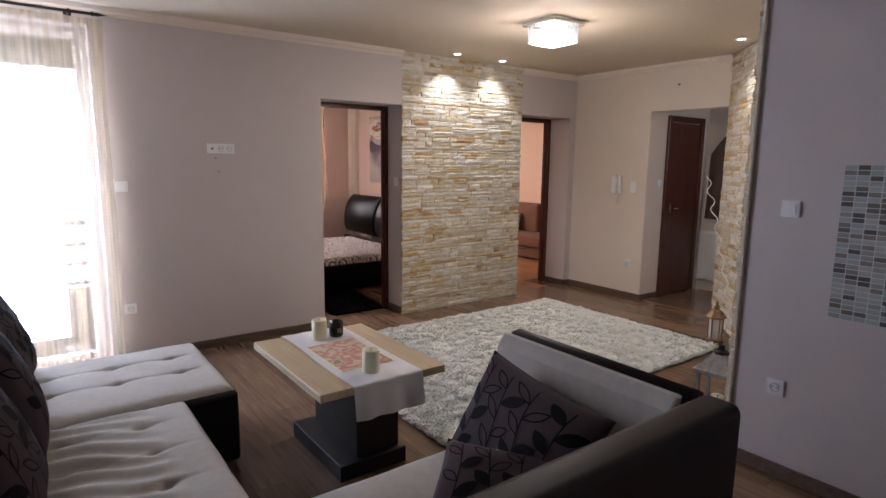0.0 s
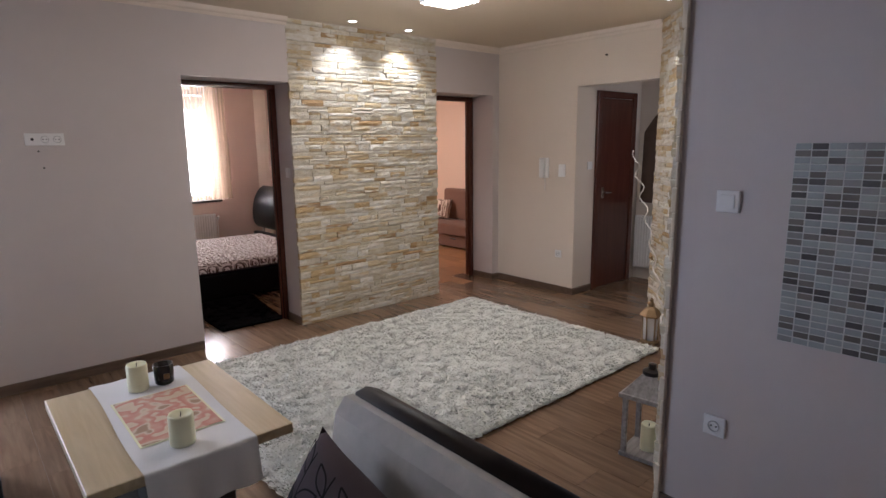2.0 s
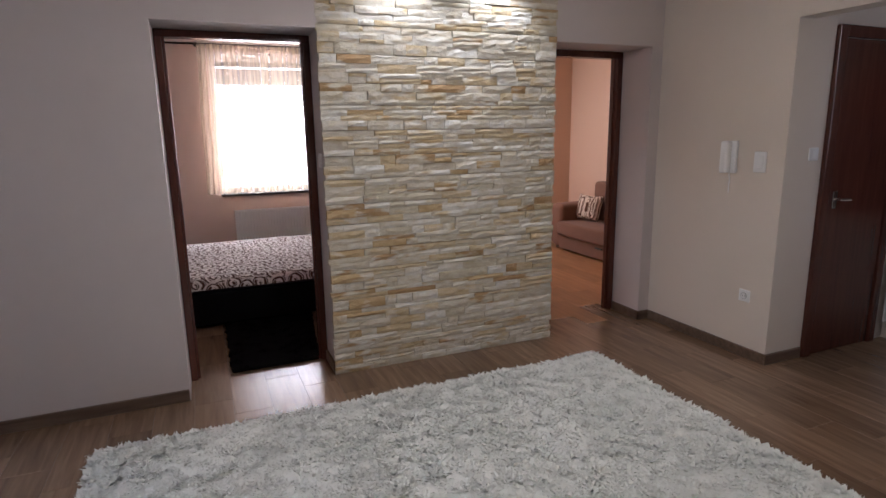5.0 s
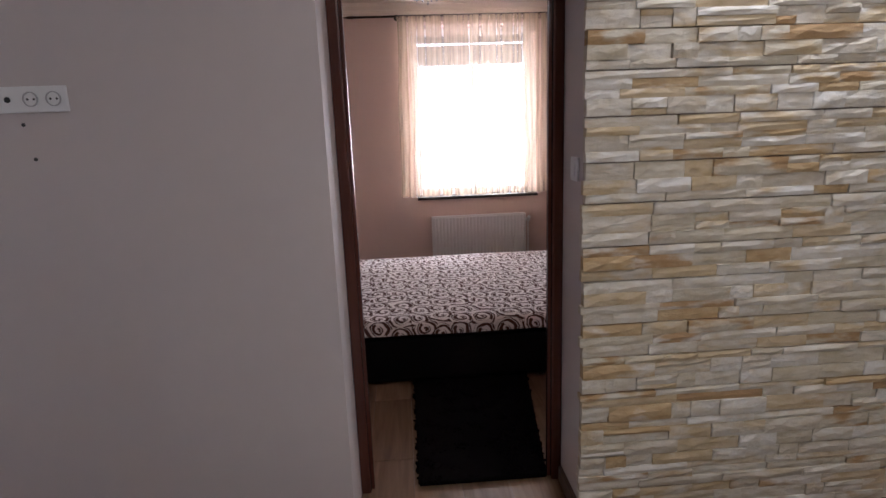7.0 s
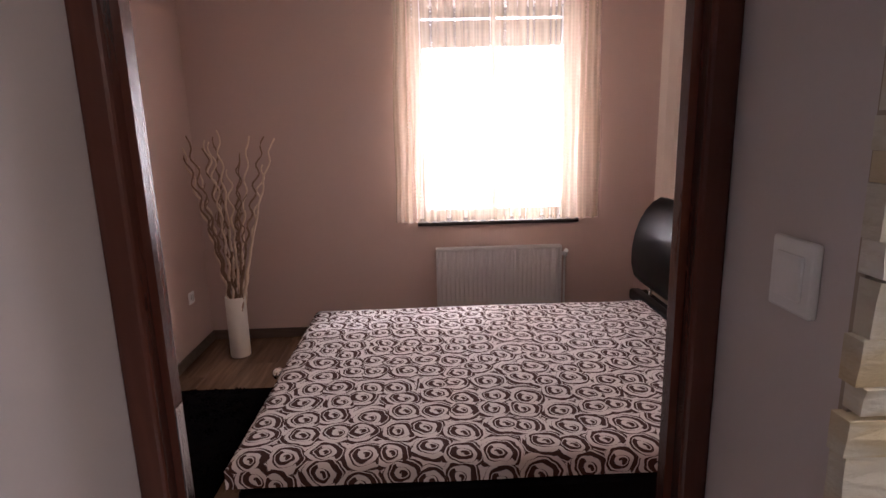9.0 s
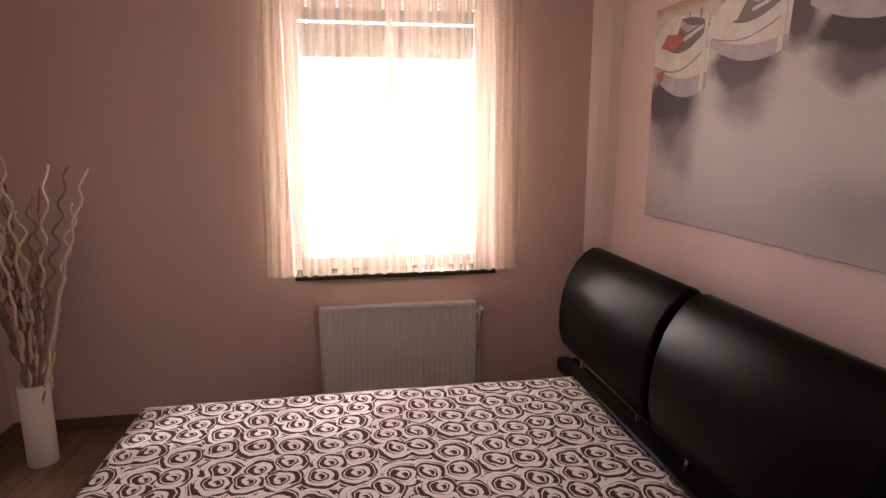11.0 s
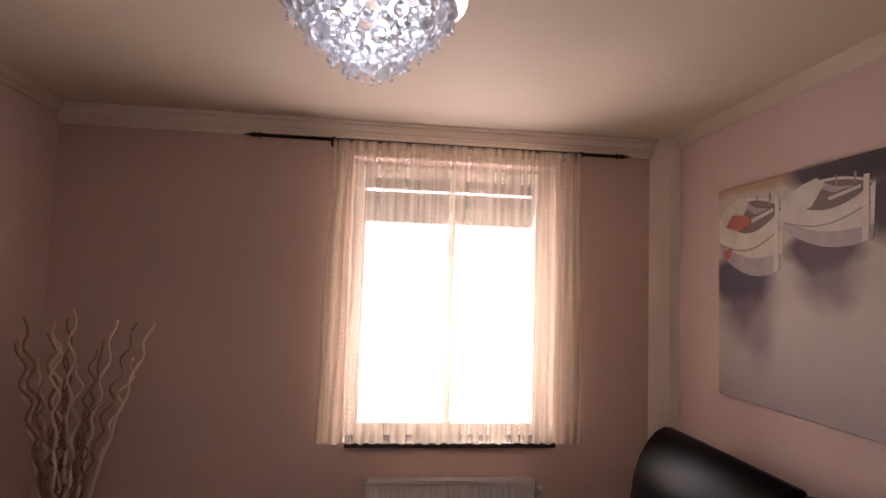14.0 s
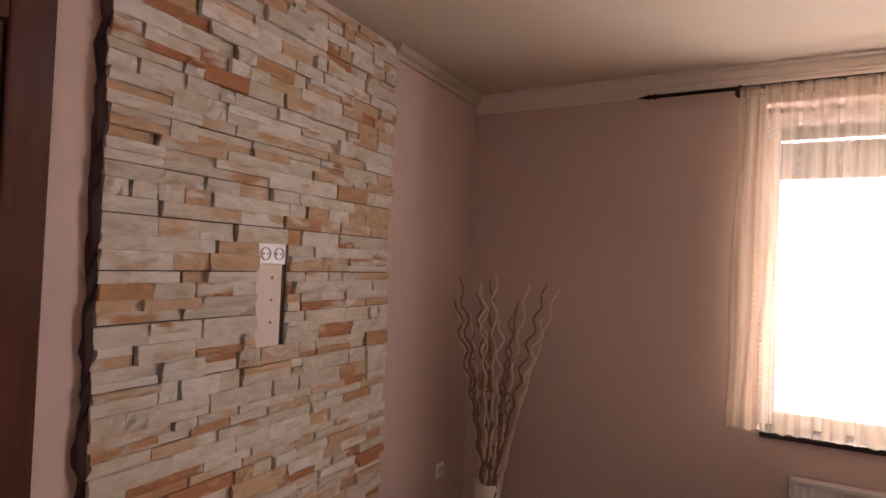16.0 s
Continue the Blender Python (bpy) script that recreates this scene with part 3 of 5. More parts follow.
W = pose(0, 0, 0, 0, 0, -90)
plate("tv_socket", "white triple socket plate on the mauve wall", pose(-0.877, 0.0, 1.641), 0.0713, 0.078, "socket", 3)
plate("light_switch", "white square light switch beside the balcony curtain", pose(-1.60, 0.0, 1.35))
plate("wall_socket", "white single socket low on the mauve wall", pose(-1.598, 0.0, 0.417), kind="socket")
plate("light_switch", "white square light switch above the sofa arm", pose(0.785, -3.615, 1.36, 0, 0, 0) @ pose(0, 0, 0, 0, 0, -90), 0.085, 0.082)
plate("wall_socket", "white single socket low beside the sofa arm", pose(0.785, -3.63, 0.463) @ W, 0.085, 0.082, kind="socket")
plate("light_switch", "white switch in the stone wall's door reveal", pose(0.86, 0.115, 1.35) @ W, 0.075, 0.085)
plate("light_switch", "white double switch beside the intercom", pose(3.42, -0.868, 1.293) @ W, 0.085, 0.13)
plate("light_switch", "white switch beside the dark hall door", pose(3.66, -1.03, 1.34), 0.08, 0.08)
plate("wall_socket", "white socket with plug low on the warm-lit wall", pose(3.42, -0.846, 0.417) @ W, kind="socket")
plate("wall_socket", "white socket near the floor beside the twig vase", pose(WX, 3.28, 0.42, 0, 0, 90), kind="socket")
icom = thing("intercom", "white door intercom handset on the warm-lit wall", "intercom", pose(3.42, -0.655, 1.318) @ W)
part("base", one(-0.045, 0.045, -0.022, 0, -0.105, 0.105, bevel=0.006), M["white"], icom)
part("handset", one(-0.044, 0.016, -0.072, -0.02, -0.105, 0.105, bevel=0.016, seg=3), M["white"], icom)
part("cord", tube(bmesh.new(), [(0.0, -0.02, -0.1), (0.008, -0.018, -0.15), (0.0, -0.012, -0.2), (-0.005, -0.004, -0.235)], 0.004, 0.004), M["white"], icom)
holes = thing("bracket_holes", "two dark drilled holes under the socket", "wall hole", pose(-0.91, 0, 1.5))
for x, z in ((-0.008, 0.066), (0.010, -0.040)):
    part("hole", cyl(bmesh.new(), (x, -0.002, z), (x, 0.002, z), 0.006, seg=10), M["dark_slot"], holes)
tagged(link_bm("wall_hook", cyl(bmesh.new(), (3.395, -1.35, 2.38), (3.42, -1.35, 2.38), 0.008, seg=10), M["iron"]), "small dark hook above the hall passage", "hook")


# ---- coat shape in place of the dark shadow on the hall wall ----
coat = thing("coat", "dark coat shape standing in for a shadow on the hall wall", "coat", pose(4.62, -1.36, 0) @ W)


def shade_side(sign):
    def f(u, v):
        half = 0.06 + 0.19 * min(1.0, v * 4.2) ** 0.8 + 0.03 * v
        a = 2 * u - 1
        fold = 0.018 * math.sin(a * 9 + 2 * v) * v
        return (a * half, -0.03 - sign * (0.035 + 0.045 * v) * (1 - abs(a) ** 2.5) - fold, 1.98 - 1.08 * v - 0.06 * abs(a) * (1 - v))
    return f


bm = grid_sheet(bmesh.new(), 28, 30, shade_side(1))
grid_sheet(bm, 28, 30, shade_side(-0.3))
bmesh.ops.remove_doubles(bm, verts=bm.verts[:], dist=0.002)
bmesh.ops.recalc_face_normals(bm, faces=bm.faces[:])
part("body", bm, M["coat"], coat, smooth=True)
part("collar", tube(bmesh.new(), [(-0.06 + 0.012 * i, -0.05 - 0.03 * math.sin(math.pi * i / 10), 1.97 + 0.015 * math.sin(math.pi * i / 10)) for i in range(11)], 0.018, 0.018, 8), M["coat"], coat, smooth=True)
part("hook", cyl(bmesh.new(), (0, 0, 1.99), (0, -0.05, 2.0), 0.007, seg=8), M["iron"], coat)

# ---- radiators ----
def radiator(m, width, height, label):
    t = thing("radiator", label, "radiator", m)
    bm = bmesh.new()
    n = int(width / 0.033)
    prof = []
    for i in range(n):
        x = 0.01 + (width - 0.02) * i / n
        s = (width - 0.02) / n
        prof += [(x, 0.006), (x + s * 0.12, 0.0), (x + s * 0.62, 0.0), (x + s * 0.74, 0.006)]
    vs0 = [bm.verts.new((x, y, 0.02)) for x, y in prof]
    vs1 = [bm.verts.new((x, y, height - 0.02)) for x, y in prof]
    for i in range(len(prof) - 1):
        bm.faces.new((vs0[i], vs0[i + 1], vs1[i + 1], vs1[i]))
    box(bm, 0.0, width, 0.012, 0.05, 0.0, height - 0.012, bevel=0.003, seg=1)
    part("panel", bm, M["rad"], t)
    for a, b in ((-0.004, 0.008), (width - 0.008, width + 0.004)):
        part("side_cover", one(a, b, -0.003, 0.054, -0.002, height + 0.002, bevel=0.003, seg=1), M["rad"], t)
    bm = bmesh.new()
    box(bm, 0.004, width - 0.004, -0.002, 0.006, height - 0.008, height + 0.004)
    box(bm, 0.004, width - 0.004, 0.045, 0.053, height - 0.008, height + 0.004)
    box(bm, 0.004, width - 0.004, 0.0235, 0.0275, height - 0.006, height + 0.003)
    k = int(width / 0.012)
    for i in range(k):
        x = 0.006 + (width - 0.014) * i / k
        box(bm, x, x + 0.005, 0.004, 0.047, height - 0.007, height)
    part("top_grille", bm, M["rad"], t, "slotted white top grille")
    v = part("valve", cyl(cyl(bmesh.new(), (width + 0.004, 0.025, height - 0.06), (width + 0.05, 0.025, height - 0.06), 0.012), (width + 0.03, 0.02, height - 0.07), (width + 0.03, -0.02, height - 0.03), 0.019, 0.016), M["white"], t)
    for x in (0.12, width - 0.12):
        part("bracket", one(x - 0.015, x + 0.015, 0.05, 0.075, 0.05, height - 0.08), M["rad"], t)
    bm = bmesh.new()
    cyl(bm, (width + 0.03, 0.025, height - 0.07), (width + 0.03, 0.035, -0.02), 0.008, seg=8)
    cyl(bm, (width + 0.03, 0.035, -0.02), (width + 0.03, 0.072, -0.03), 0.008, seg=8)
    part("pipe", bm, M["rad"], t)
    return t


radiator(pose(0.497, 3.53, 0.10), 0.912, 0.55, "white panel radiator under the bedroom window")
radiator(pose(4.545, -1.07, 0.14, 0, 0, -90), 0.55, 0.60, "white panel radiator at the hall's end")


# ---- windows and curtains ----
def window(name, x0, x1, y, z0, z1, mull, label):
    t = thing(name, label, "window", kind="structure")
    f = part("window_frame", box(box(box(one(x0, x0 + 0.075, y, y + 0.07, z0, z1), x1 - 0.085, x1, y, y + 0.07, z0, z1), x0 + 0.075, x1 - 0.085, y, y + 0.07, z0, z0 + 0.07), x0 + 0.075, x1 - 0.085, y, y + 0.07, z1 - 0.06, z1), M["pvc"], t)
    xs = [x0 + 0.075] + ([mull] if mull else []) + [x1 - 0.085]
    if mull:
        part("mullion", one(mull - 0.017, mull + 0.017, y - 0.004, y + 0.066, z0 + 0.07, z1 - 0.06), M["pvc"], t)
    for a, b in zip(xs, xs[1:]):
        p = part("pane", one(a, b, y + 0.03, y + 0.036, z0 + 0.06, z1 - 0.05), M["glass"], t)
        p.visible_shadow = False
    return t


def shutter(parent, x0, x1, y, bottom, top, slit):
    """A roller shutter let down a little way, daylight showing through one slit."""
    sh = part("roller_shutter", box(one(x0, x0 + 0.022, y - 0.02, y + 0.03, bottom - 0.02, top), x1 - 0.022, x1, y - 0.02, y + 0.03, bottom - 0.02, top), M["shutter"], parent, "grey slatted roller shutter, partly lowered")
    z = bottom
    while z < top - 0.01:
        if not slit <= z < slit + 0.02:
            part("slat", one(x0 + 0.022, x1 - 0.022, y, y + 0.014, z, min(z + 0.037, top), bevel=0.004, seg=1), M["shutter"], sh)
            z += 0.038
        else:
            z += 0.013
    return sh


win = window("window_1", 0.36, 1.53, 3.74, 0.84, 2.395, 0.945, "white framed window with a partly lowered shutter")
# The sill's dark colour stands in for its shade against the bright window.
part("window_sill", one(0.37, 1.54, 3.565, 3.75, 0.815, 0.842, bevel=0.004), M["iron"], win, "thin window sill, backlit shade in its dark colour")
shutter(win, 0.37, 1.52, 3.86, 2.075, 2.37, 2.255)
win2 = window("window_2", -2.95, -1.74, 0.17, 0.0, 2.45, -2.40, "white framed balcony door with bright glass")
shutter(win2, -2.94, -1.75, 0.28, 2.20, 2.43, 2.33)
win3 = window("window_3", 3.87, 4.53, -2.55, 1.15, 2.15, None, "small white framed hall window")


def curtain(name, label, material, m, width, drop, pleats, amp, seed, hem=0.012, flare=0.0):
    t = thing(name, label, "curtain", m)
    rng = random.Random(seed)
    ph = [(rng.uniform(0.6, 1.5), rng.uniform(0, 6.3), rng.uniform(0.3, 1)) for _ in range(5)]

    def f(u, v):
        x = u * width
        a = sum(w * math.sin(2 * math.pi * u * pleats * k + p + 0.6 * math.sin(5 * u + v * 1.3 * k)) for k, p, w in ph) / 2.6
        y = amp * a * (0.45 + 0.55 * v)
        z = -drop * v + (hem * math.sin(u * pleats * 7.1 + 1.2) * v if v > 0.95 else 0)
        xx = x + (u - 0.5) * flare * v + 0.006 * math.sin(v * 9 + u * 40)
        return (xx, y, z)
    part("cloth", grid_sheet(bmesh.new(), int(pleats * 16), 26, f), material, t, smooth=True)
    return t


cur = curtain("curtain", "cream sheer curtain hanging before the bedroom window", M["sheer"], pose(0.252, 3.50, 2.462), 1.39, 1.605, 19, 0.026, 3, hem=0.005, flare=0.07)
part("heading_band", grid_sheet(bmesh.new(), 60, 2, lambda u, v: (u * 1.39, -0.003 + 0.006 * math.sin(u * 150), 0.012 - v * 0.05)), M["sheer"], cur)


def curtain_rod(x0, x1, y, wall, z, brackets, label):
    t = thing("curtain_rod", label, "curtain rod")
    part("rod", cyl(bmesh.new(), (x0, y, z), (x1, y, z), 0.010, seg=12), M["iron"], t, smooth=True)
    for x, s in ((x0, -1), (x1, 1)):
        bm = lathe(bmesh.new(), [(0.010, 0), (0.016, 0.006), (0.016, 0.012), (0.009, 0.018), (0.014, 0.035), (0.008, 0.06), (0.0, 0.10)], 12)
        bmesh.ops.transform(bm, matrix=pose(x, y, z, 0, 90 * s, 0), verts=bm.verts[:])
        part("finial", bm, M["iron"], t, smooth=True)
    for x in brackets:
        bm = cyl(bmesh.new(), (x, y, z), (x, wall, z), 0.007, seg=8)
        cyl(bm, (x - 0.008, y, z), (x + 0.008, y, z), 0.016, seg=12)
        cyl(bm, (x, wall - 0.006, z), (x, wall, z), 0.025, seg=12)
        part("bracket", bm, M["iron"], t)
    return t


curtain_rod(-0.13, 1.85, 3.515, NY, 2.475, (0.25, 1.643), "dark iron curtain rod with pointed finials above the window")
curtain("curtain", "cream sheer floor-length curtain at the balcony door", M["sheer_l"], pose(-3.15, -0.10, 2.50), 1.49, 2.47, 13, 0.04, 8)
curtain_rod(-3.3, -1.72, -0.10, 0.0, 2.53, (-1.85, -3.1), "dark iron curtain rod above the balcony door")

# ---- ceiling fittings ----
for i, (x, y) in enumerate(((1.36, -0.21), (1.977, -0.19), (2.76, -2.29))):
    t = thing("spotlight", "small white recessed ceiling spotlight, switched on", "spotlight", pose(x, y, H), "recessed spotlights")
    part("ring", lathe(bmesh.new(), [(0.030, 0.0), (0.030, -0.004), (0.042, -0.004), (0.045, 0.0)], 24), M["white"], t)
    part("lens", lathe(bmesh.new(), [(0.0, -0.002), (0.030, -0.002), (0.030, 0.0)], 20), M["spot"], t)
lampt = thing("ceiling_lamp", "square chrome ceiling lamp with glowing crystal strips", "ceiling lamp", pose(1.115, -1.705, H))
part("base_plate", one(-0.165, 0.165, -0.165, 0.165, -0.035, 0.0, bevel=0.006), M["chrome"], lampt)
rod_bm = one(-0.011, 0.011, -0.003, 0.003, -0.155, -0.035, bevel=0.002, seg=1)
strip = part("crystal_strip", rod_bm, M["crystal"], lampt)
k = 0
for side in range(4):
    for i in range(9):
        o = strip if k == 0 else new("crystal_strip", strip.data)
        o.parent = lampt
        o.matrix_basis = pose(0, 0, 0, 0, 0, 90 * side) @ pose(-0.116 + i * 0.029, -0.135, -0.004 * (i % 2))
        k += 1
part("diffuser", one(-0.105, 0.105, -0.105, 0.105, -0.165, -0.06, bevel=0.012), M["lamp_glow"], lampt, "glowing white inner diffuser")

ch = thing("chandelier", "round chandelier of clear crystal balls, switched on", "chandelier", pose(0.456, 2.151, 2.60))
part("ceiling_plate", lathe(bmesh.new(), [(0.30, 0.0), (0.30, -0.022), (0.26, -0.03), (0.0, -0.03)], 40), M["chrome"], ch)
for i in range(6):
    a = i * math.pi / 3
    bm = bmesh.new()
    bmesh.ops.create_icosphere(bm, subdivisions=2, radius=0.028)
    bmesh.ops.transform(bm, matrix=Matrix.Translation((0.12 * math.cos(a), 0.12 * math.sin(a), -0.10)), verts=bm.verts[:])
    part("bulb", bm, M["bulb"], ch)
bm = bmesh.new()
bmesh.ops.create_icosphere(bm, subdivisions=2, radius=0.03)
bmesh.ops.transform(bm, matrix=Matrix.Translation((0, 0, -0.16)), verts=bm.verts[:])
part("bulb", bm, M["bulb"], ch)
bm = bmesh.new()
bmesh.ops.create_icosphere(bm, subdivisions=2, radius=1)
ball = part("crystal_ball", bm, M["crystal"], ch, smooth=True)
bm = lathe(bmesh.new(), [(0.0, -1.6), (0.7, -1.1), (0.7, -0.6), (0.25, 0.0), (0.25, 1.2), (0.0, 1.3)], 8)
dropm = part("crystal_drop", bm, M["crystal"], ch)
rng = random.Random(5)
first = [True, True]
for ring in range(7):
    s = ring / 6
    r = 0.242 * (1 - s) ** 0.72 + 0.008
    z = -0.05 - 0.198 * s ** 0.9
    n = max(1, int(2 * math.pi * r / 0.052))
    for i in range(n):
        a = 2 * math.pi * (i + 0.5 * (ring % 2)) / n + rng.uniform(-0.06, 0.06)
        o = ball if first[0] else new("crystal_ball", ball.data)
        first[0] = False
        o.parent = ch
        q = rng.uniform(0.017, 0.029)
        o.matrix_basis = Matrix.LocRotScale((r * math.cos(a), r * math.sin(a), z + rng.uniform(-0.012, 0.012)), None, (q, q, q))
        if i % 2 == 0 or ring > 3:
            o = dropm if first[1] else new("crystal_drop", dropm.data)
            first[1] = False
            o.parent = ch
            q = rng.uniform(0.009, 0.012)
            o.matrix_basis = Matrix.LocRotScale((r * 1.04 * math.cos(a + 0.1), r * 1.04 * math.sin(a + 0.1), z - 0.035), None, (q, q, q))

# ---- patterned materials ----
def swirl_mat(name, ground, ink, size, coord_axes="XY"):
    """Printed cotton with swirling roses."""
    m = mat(name, ground, 0.95, fine=420, bump=0.25, spec=0.08)
    n, l, b = nodes_of(m)

    def math_node(op, a, c=None, val=None):
        q = n.new("ShaderNodeMath")
        q.operation = op
        l.new(a, q.inputs[0])
        if c is not None:
            l.new(c, q.inputs[1])
        if val is not None:
            q.inputs[1].default_value = val
        return q.outputs[0]
    tc, sc = n.new("ShaderNodeTexCoord"), n.new("ShaderNodeVectorMath")
    sc.operation = "MULTIPLY"
    sc.inputs[1].default_value = (1 / size, 1 / size, 1 / size if coord_axes == "XYZ" else 0.0)
    l.new(tc.outputs["UV" if coord_axes == "UV" else "Object"], sc.inputs[0])
    wob, wa = n.new("ShaderNodeTexNoise"), n.new("ShaderNodeVectorMath")
    wob.inputs["Scale"].default_value = 1.6
    l.new(sc.outputs[0], wob.inputs["Vector"])
    wa.operation = "MULTIPLY_ADD"
    wa.inputs[1].default_value = (0.35, 0.35, 0)
    l.new(wob.outputs["Color"], wa.inputs[0])
    l.new(sc.outputs[0], wa.inputs[2])
    vo = n.new("ShaderNodeTexVoronoi")
    vo.voronoi_dimensions = "2D"
    vo.inputs["Scale"].default_value, vo.inputs["Randomness"].default_value = 1.0, 0.55
    l.new(wa.outputs[0], vo.inputs["Vector"])
    d, sp = n.new("ShaderNodeVectorMath"), n.new("ShaderNodeSeparateXYZ")
    d.operation = "SUBTRACT"
    l.new(wa.outputs[0], d.inputs[0])
    l.new(vo.outputs["Position"], d.inputs[1])
    l.new(d.outputs[0], sp.inputs[0])
    ang = math_node("ARCTAN2", sp.outputs[1], sp.outputs[0])
    turn = math_node("MULTIPLY", math_node("SINE", math_node("MULTIPLY", ang, val=2.0)), val=0.10)
    ring = math_node("MULTIPLY", vo.outputs["Distance"], val=5.8)
    crescent = math_node("FRACT", math_node("ADD", ring, turn))
    petal = math_node("SINE", math_node("ADD", math_node("MULTIPLY", ang, val=1.0), math_node("MULTIPLY", vo.outputs["Distance"], val=16.0)))
    width = math_node("ADD", math_node("MULTIPLY", petal, val=0.40), val=0.44)
    ink_mask = math_node("LESS_THAN", crescent, width)
    mx = n.new("ShaderNodeMix")
    mx.data_type = "RGBA"
    mx.inputs["A"].default_value, mx.inputs["B"].default_value = (*ground, 1), (*ink, 1)
    l.new(ink_mask, mx.inputs["Factor"])
    l.new(mx.outputs["Result"], b.inputs["Base Color"])
    return m


M["roses"] = swirl_mat("rose_print_cotton", (0.61, 0.56, 0.53), (0.065, 0.032, 0.027), 0.128, "UV")
M["zebra"] = swirl_mat("brown_cream_print", (0.66, 0.56, 0.46), (0.10, 0.05, 0.035), 0.10, "XYZ")
M["cushion"] = mat("aubergine_velvet", (0.065, 0.046, 0.052), 0.9, var=0.15, fine=300, bump=0.3, sheen=0.0, spec=0.2)
M["leaf"] = mat("black_embroidery", (0.008, 0.006, 0.007), 0.8, spec=0.1, var=0.1)


# ---- bed ----
bed = thing("bed", "low black leather bed with rose-print cover", "bed", pose(0, 0, 0))
part("base", one(-0.25, 1.84, 1.275, 2.93, 0.03, 0.30, bevel=0.02, seg=3), M["leather"], bed, "black leather bed base")
for x, y in ((-0.12, 1.4), (-0.12, 2.8), (1.7, 1.4), (1.7, 2.8)):
    part("leg", cyl(bmesh.new(), (x, y, 0), (x, y, 0.03), 0.03), M["chrome"], bed)


def cover(u, v):
    # top sheet with rounded rim, pulled down over the edges
    x0, x1, y0, y1, top = -0.275, 1.80, 1.255, 2.955, 0.415
    def fold(s, a, b, drop_lo, drop_hi):
        w = (b - a) + drop_lo + drop_hi
        q = s * w - drop_lo
        if q < 0: return a, -q
        if q > b - a: return b, q - (b - a)
        return a + q, 0.0
    x, dx = fold(u, x0, x1, 0.075, 0.02)
    y, dy = fold(v, y0, y1, 0.07, 0.07)
    near = min(x - x0, x1 - x, y - y0, y1 - y)
    z = top - max(dx, dy) - 0.018 * math.exp(-max(0, near) / 0.025) + 0.006 * noise.noise(Vector((x * 3, y * 3, 0)))
    return (x, y, z)


cov = part("cover", grid_sheet(bmesh.new(), 90, 80, cover), M["roses"], bed, "cream cotton cover printed with brown roses", True)
uv = cov.data.uv_layers.new(name="cloth")
for lp in cov.data.loops:
    i, j = divmod(lp.vertex_index, 81)
    uv.data[lp.index].uv = (i / 90 * 2.17, j / 80 * 1.84)
part("ledge", one(1.795, 1.875, 1.26, 3.20, 0.335, 0.415, bevel=0.022, seg=4), M["leather"], bed, "black leather ledge at the head", True)
part("head_board", one(1.875, 1.92, 1.26, 3.20, 0.06, 0.40, bevel=0.01), M["leather"], bed)
hp = [(1.845, 0.475), (1.805, 0.52), (1.785, 0.60), (1.785, 0.70), (1.80, 0.80), (1.83, 0.89), (1.87, 0.96), (1.915, 1.01), (1.96, 1.035), (2.00, 1.03), (2.02, 1.00), (2.00, 0.93), (1.965, 0.84), (1.94, 0.72), (1.93, 0.60), (1.92, 0.50), (1.89, 0.47)]
for y0, y1 in ((1.30, 2.215), (2.25, 3.165)):
    bm = prism(bmesh.new(), hp, "y", y0, y1)
    ends = [e for e in bm.edges if abs(e.verts[0].co.y - e.verts[1].co.y) < 1e-6]
    bmesh.ops.bevel(bm, geom=ends, offset=0.02, segments=3, affect="EDGES", profile=0.5)
    hc = part("headboard_cushion", bm, M["leather"], bed, "curved black leather headboard cushion", True)
    for s in (0.18, 0.82):
        y = y0 + (y1 - y0) * s
        part("post", cyl(bmesh.new(), (1.862, y, 0.40), (1.872, y, 0.50), 0.011, seg=12), M["chrome"], hc)
bm = one(0.245, 0.803, 0.29, 1.62, 0.0, 0.022, bevel=0.008)
for v in bm.verts:
    if v.co.x > 0.5:
        v.co.x += 0.13 * (v.co.y - 0.29)
mats = [tagged(link_bm("door_mat", bm, M["black_shag"]), "black shaggy rug in the bedroom doorway", "rug"),
        tagged(link_bm("bedside_rug", one(-1.09, -0.50, 1.35, 2.69, 0.0, 0.022, bevel=0.008), M["black_shag"]), "black shaggy rug beside the bed", "rug")]
knob = thing("door_stop", "small chrome and white ball-shaped door stop", "door stop", pose(-0.36, 2.30, 0))
part("stem", cyl(bmesh.new(), (0, 0, 0), (0, 0, 0.26), 0.012), M["chrome"], knob)
bm = bmesh.new()
bmesh.ops.create_icosphere(bm, subdivisions=3, radius=0.032)
bmesh.ops.transform(bm, matrix=Matrix.Translation((0, 0, 0.28)), verts=bm.verts[:])
part("ball", bm, M["chrome"], knob, smooth=True)

# ---- painting ----
pic = thing("painting", "unframed canvas painting of three moored white boats", "painting", pose(2.188, 3.052, 1.218, 0, 0, -90))
PW, PH = 1.55, 0.99
M["canvas"] = mat("painted_canvas", (0.5, 0.46, 0.47), 0.7, fine=500, bump=0.25)
n, l, b = nodes_of(M["canvas"])
tc, sep = n.new("ShaderNodeTexCoord"), n.new("ShaderNodeSeparateXYZ")
l.new(tc.outputs["Object"], sep.inputs[0])
dn, dv = n.new("ShaderNodeTexNoise"), n.new("ShaderNodeVectorMath")
dn.inputs["Scale"].default_value, dn.inputs["Detail"].default_value = 7, 4
l.new(tc.outputs["Object"], dn.inputs["Vector"])
dv.operation = "MULTIPLY_ADD"
dv.inputs[1].default_value = (0.06, 0, 0.12)
l.new(dn.outputs["Color"], dv.inputs[0])
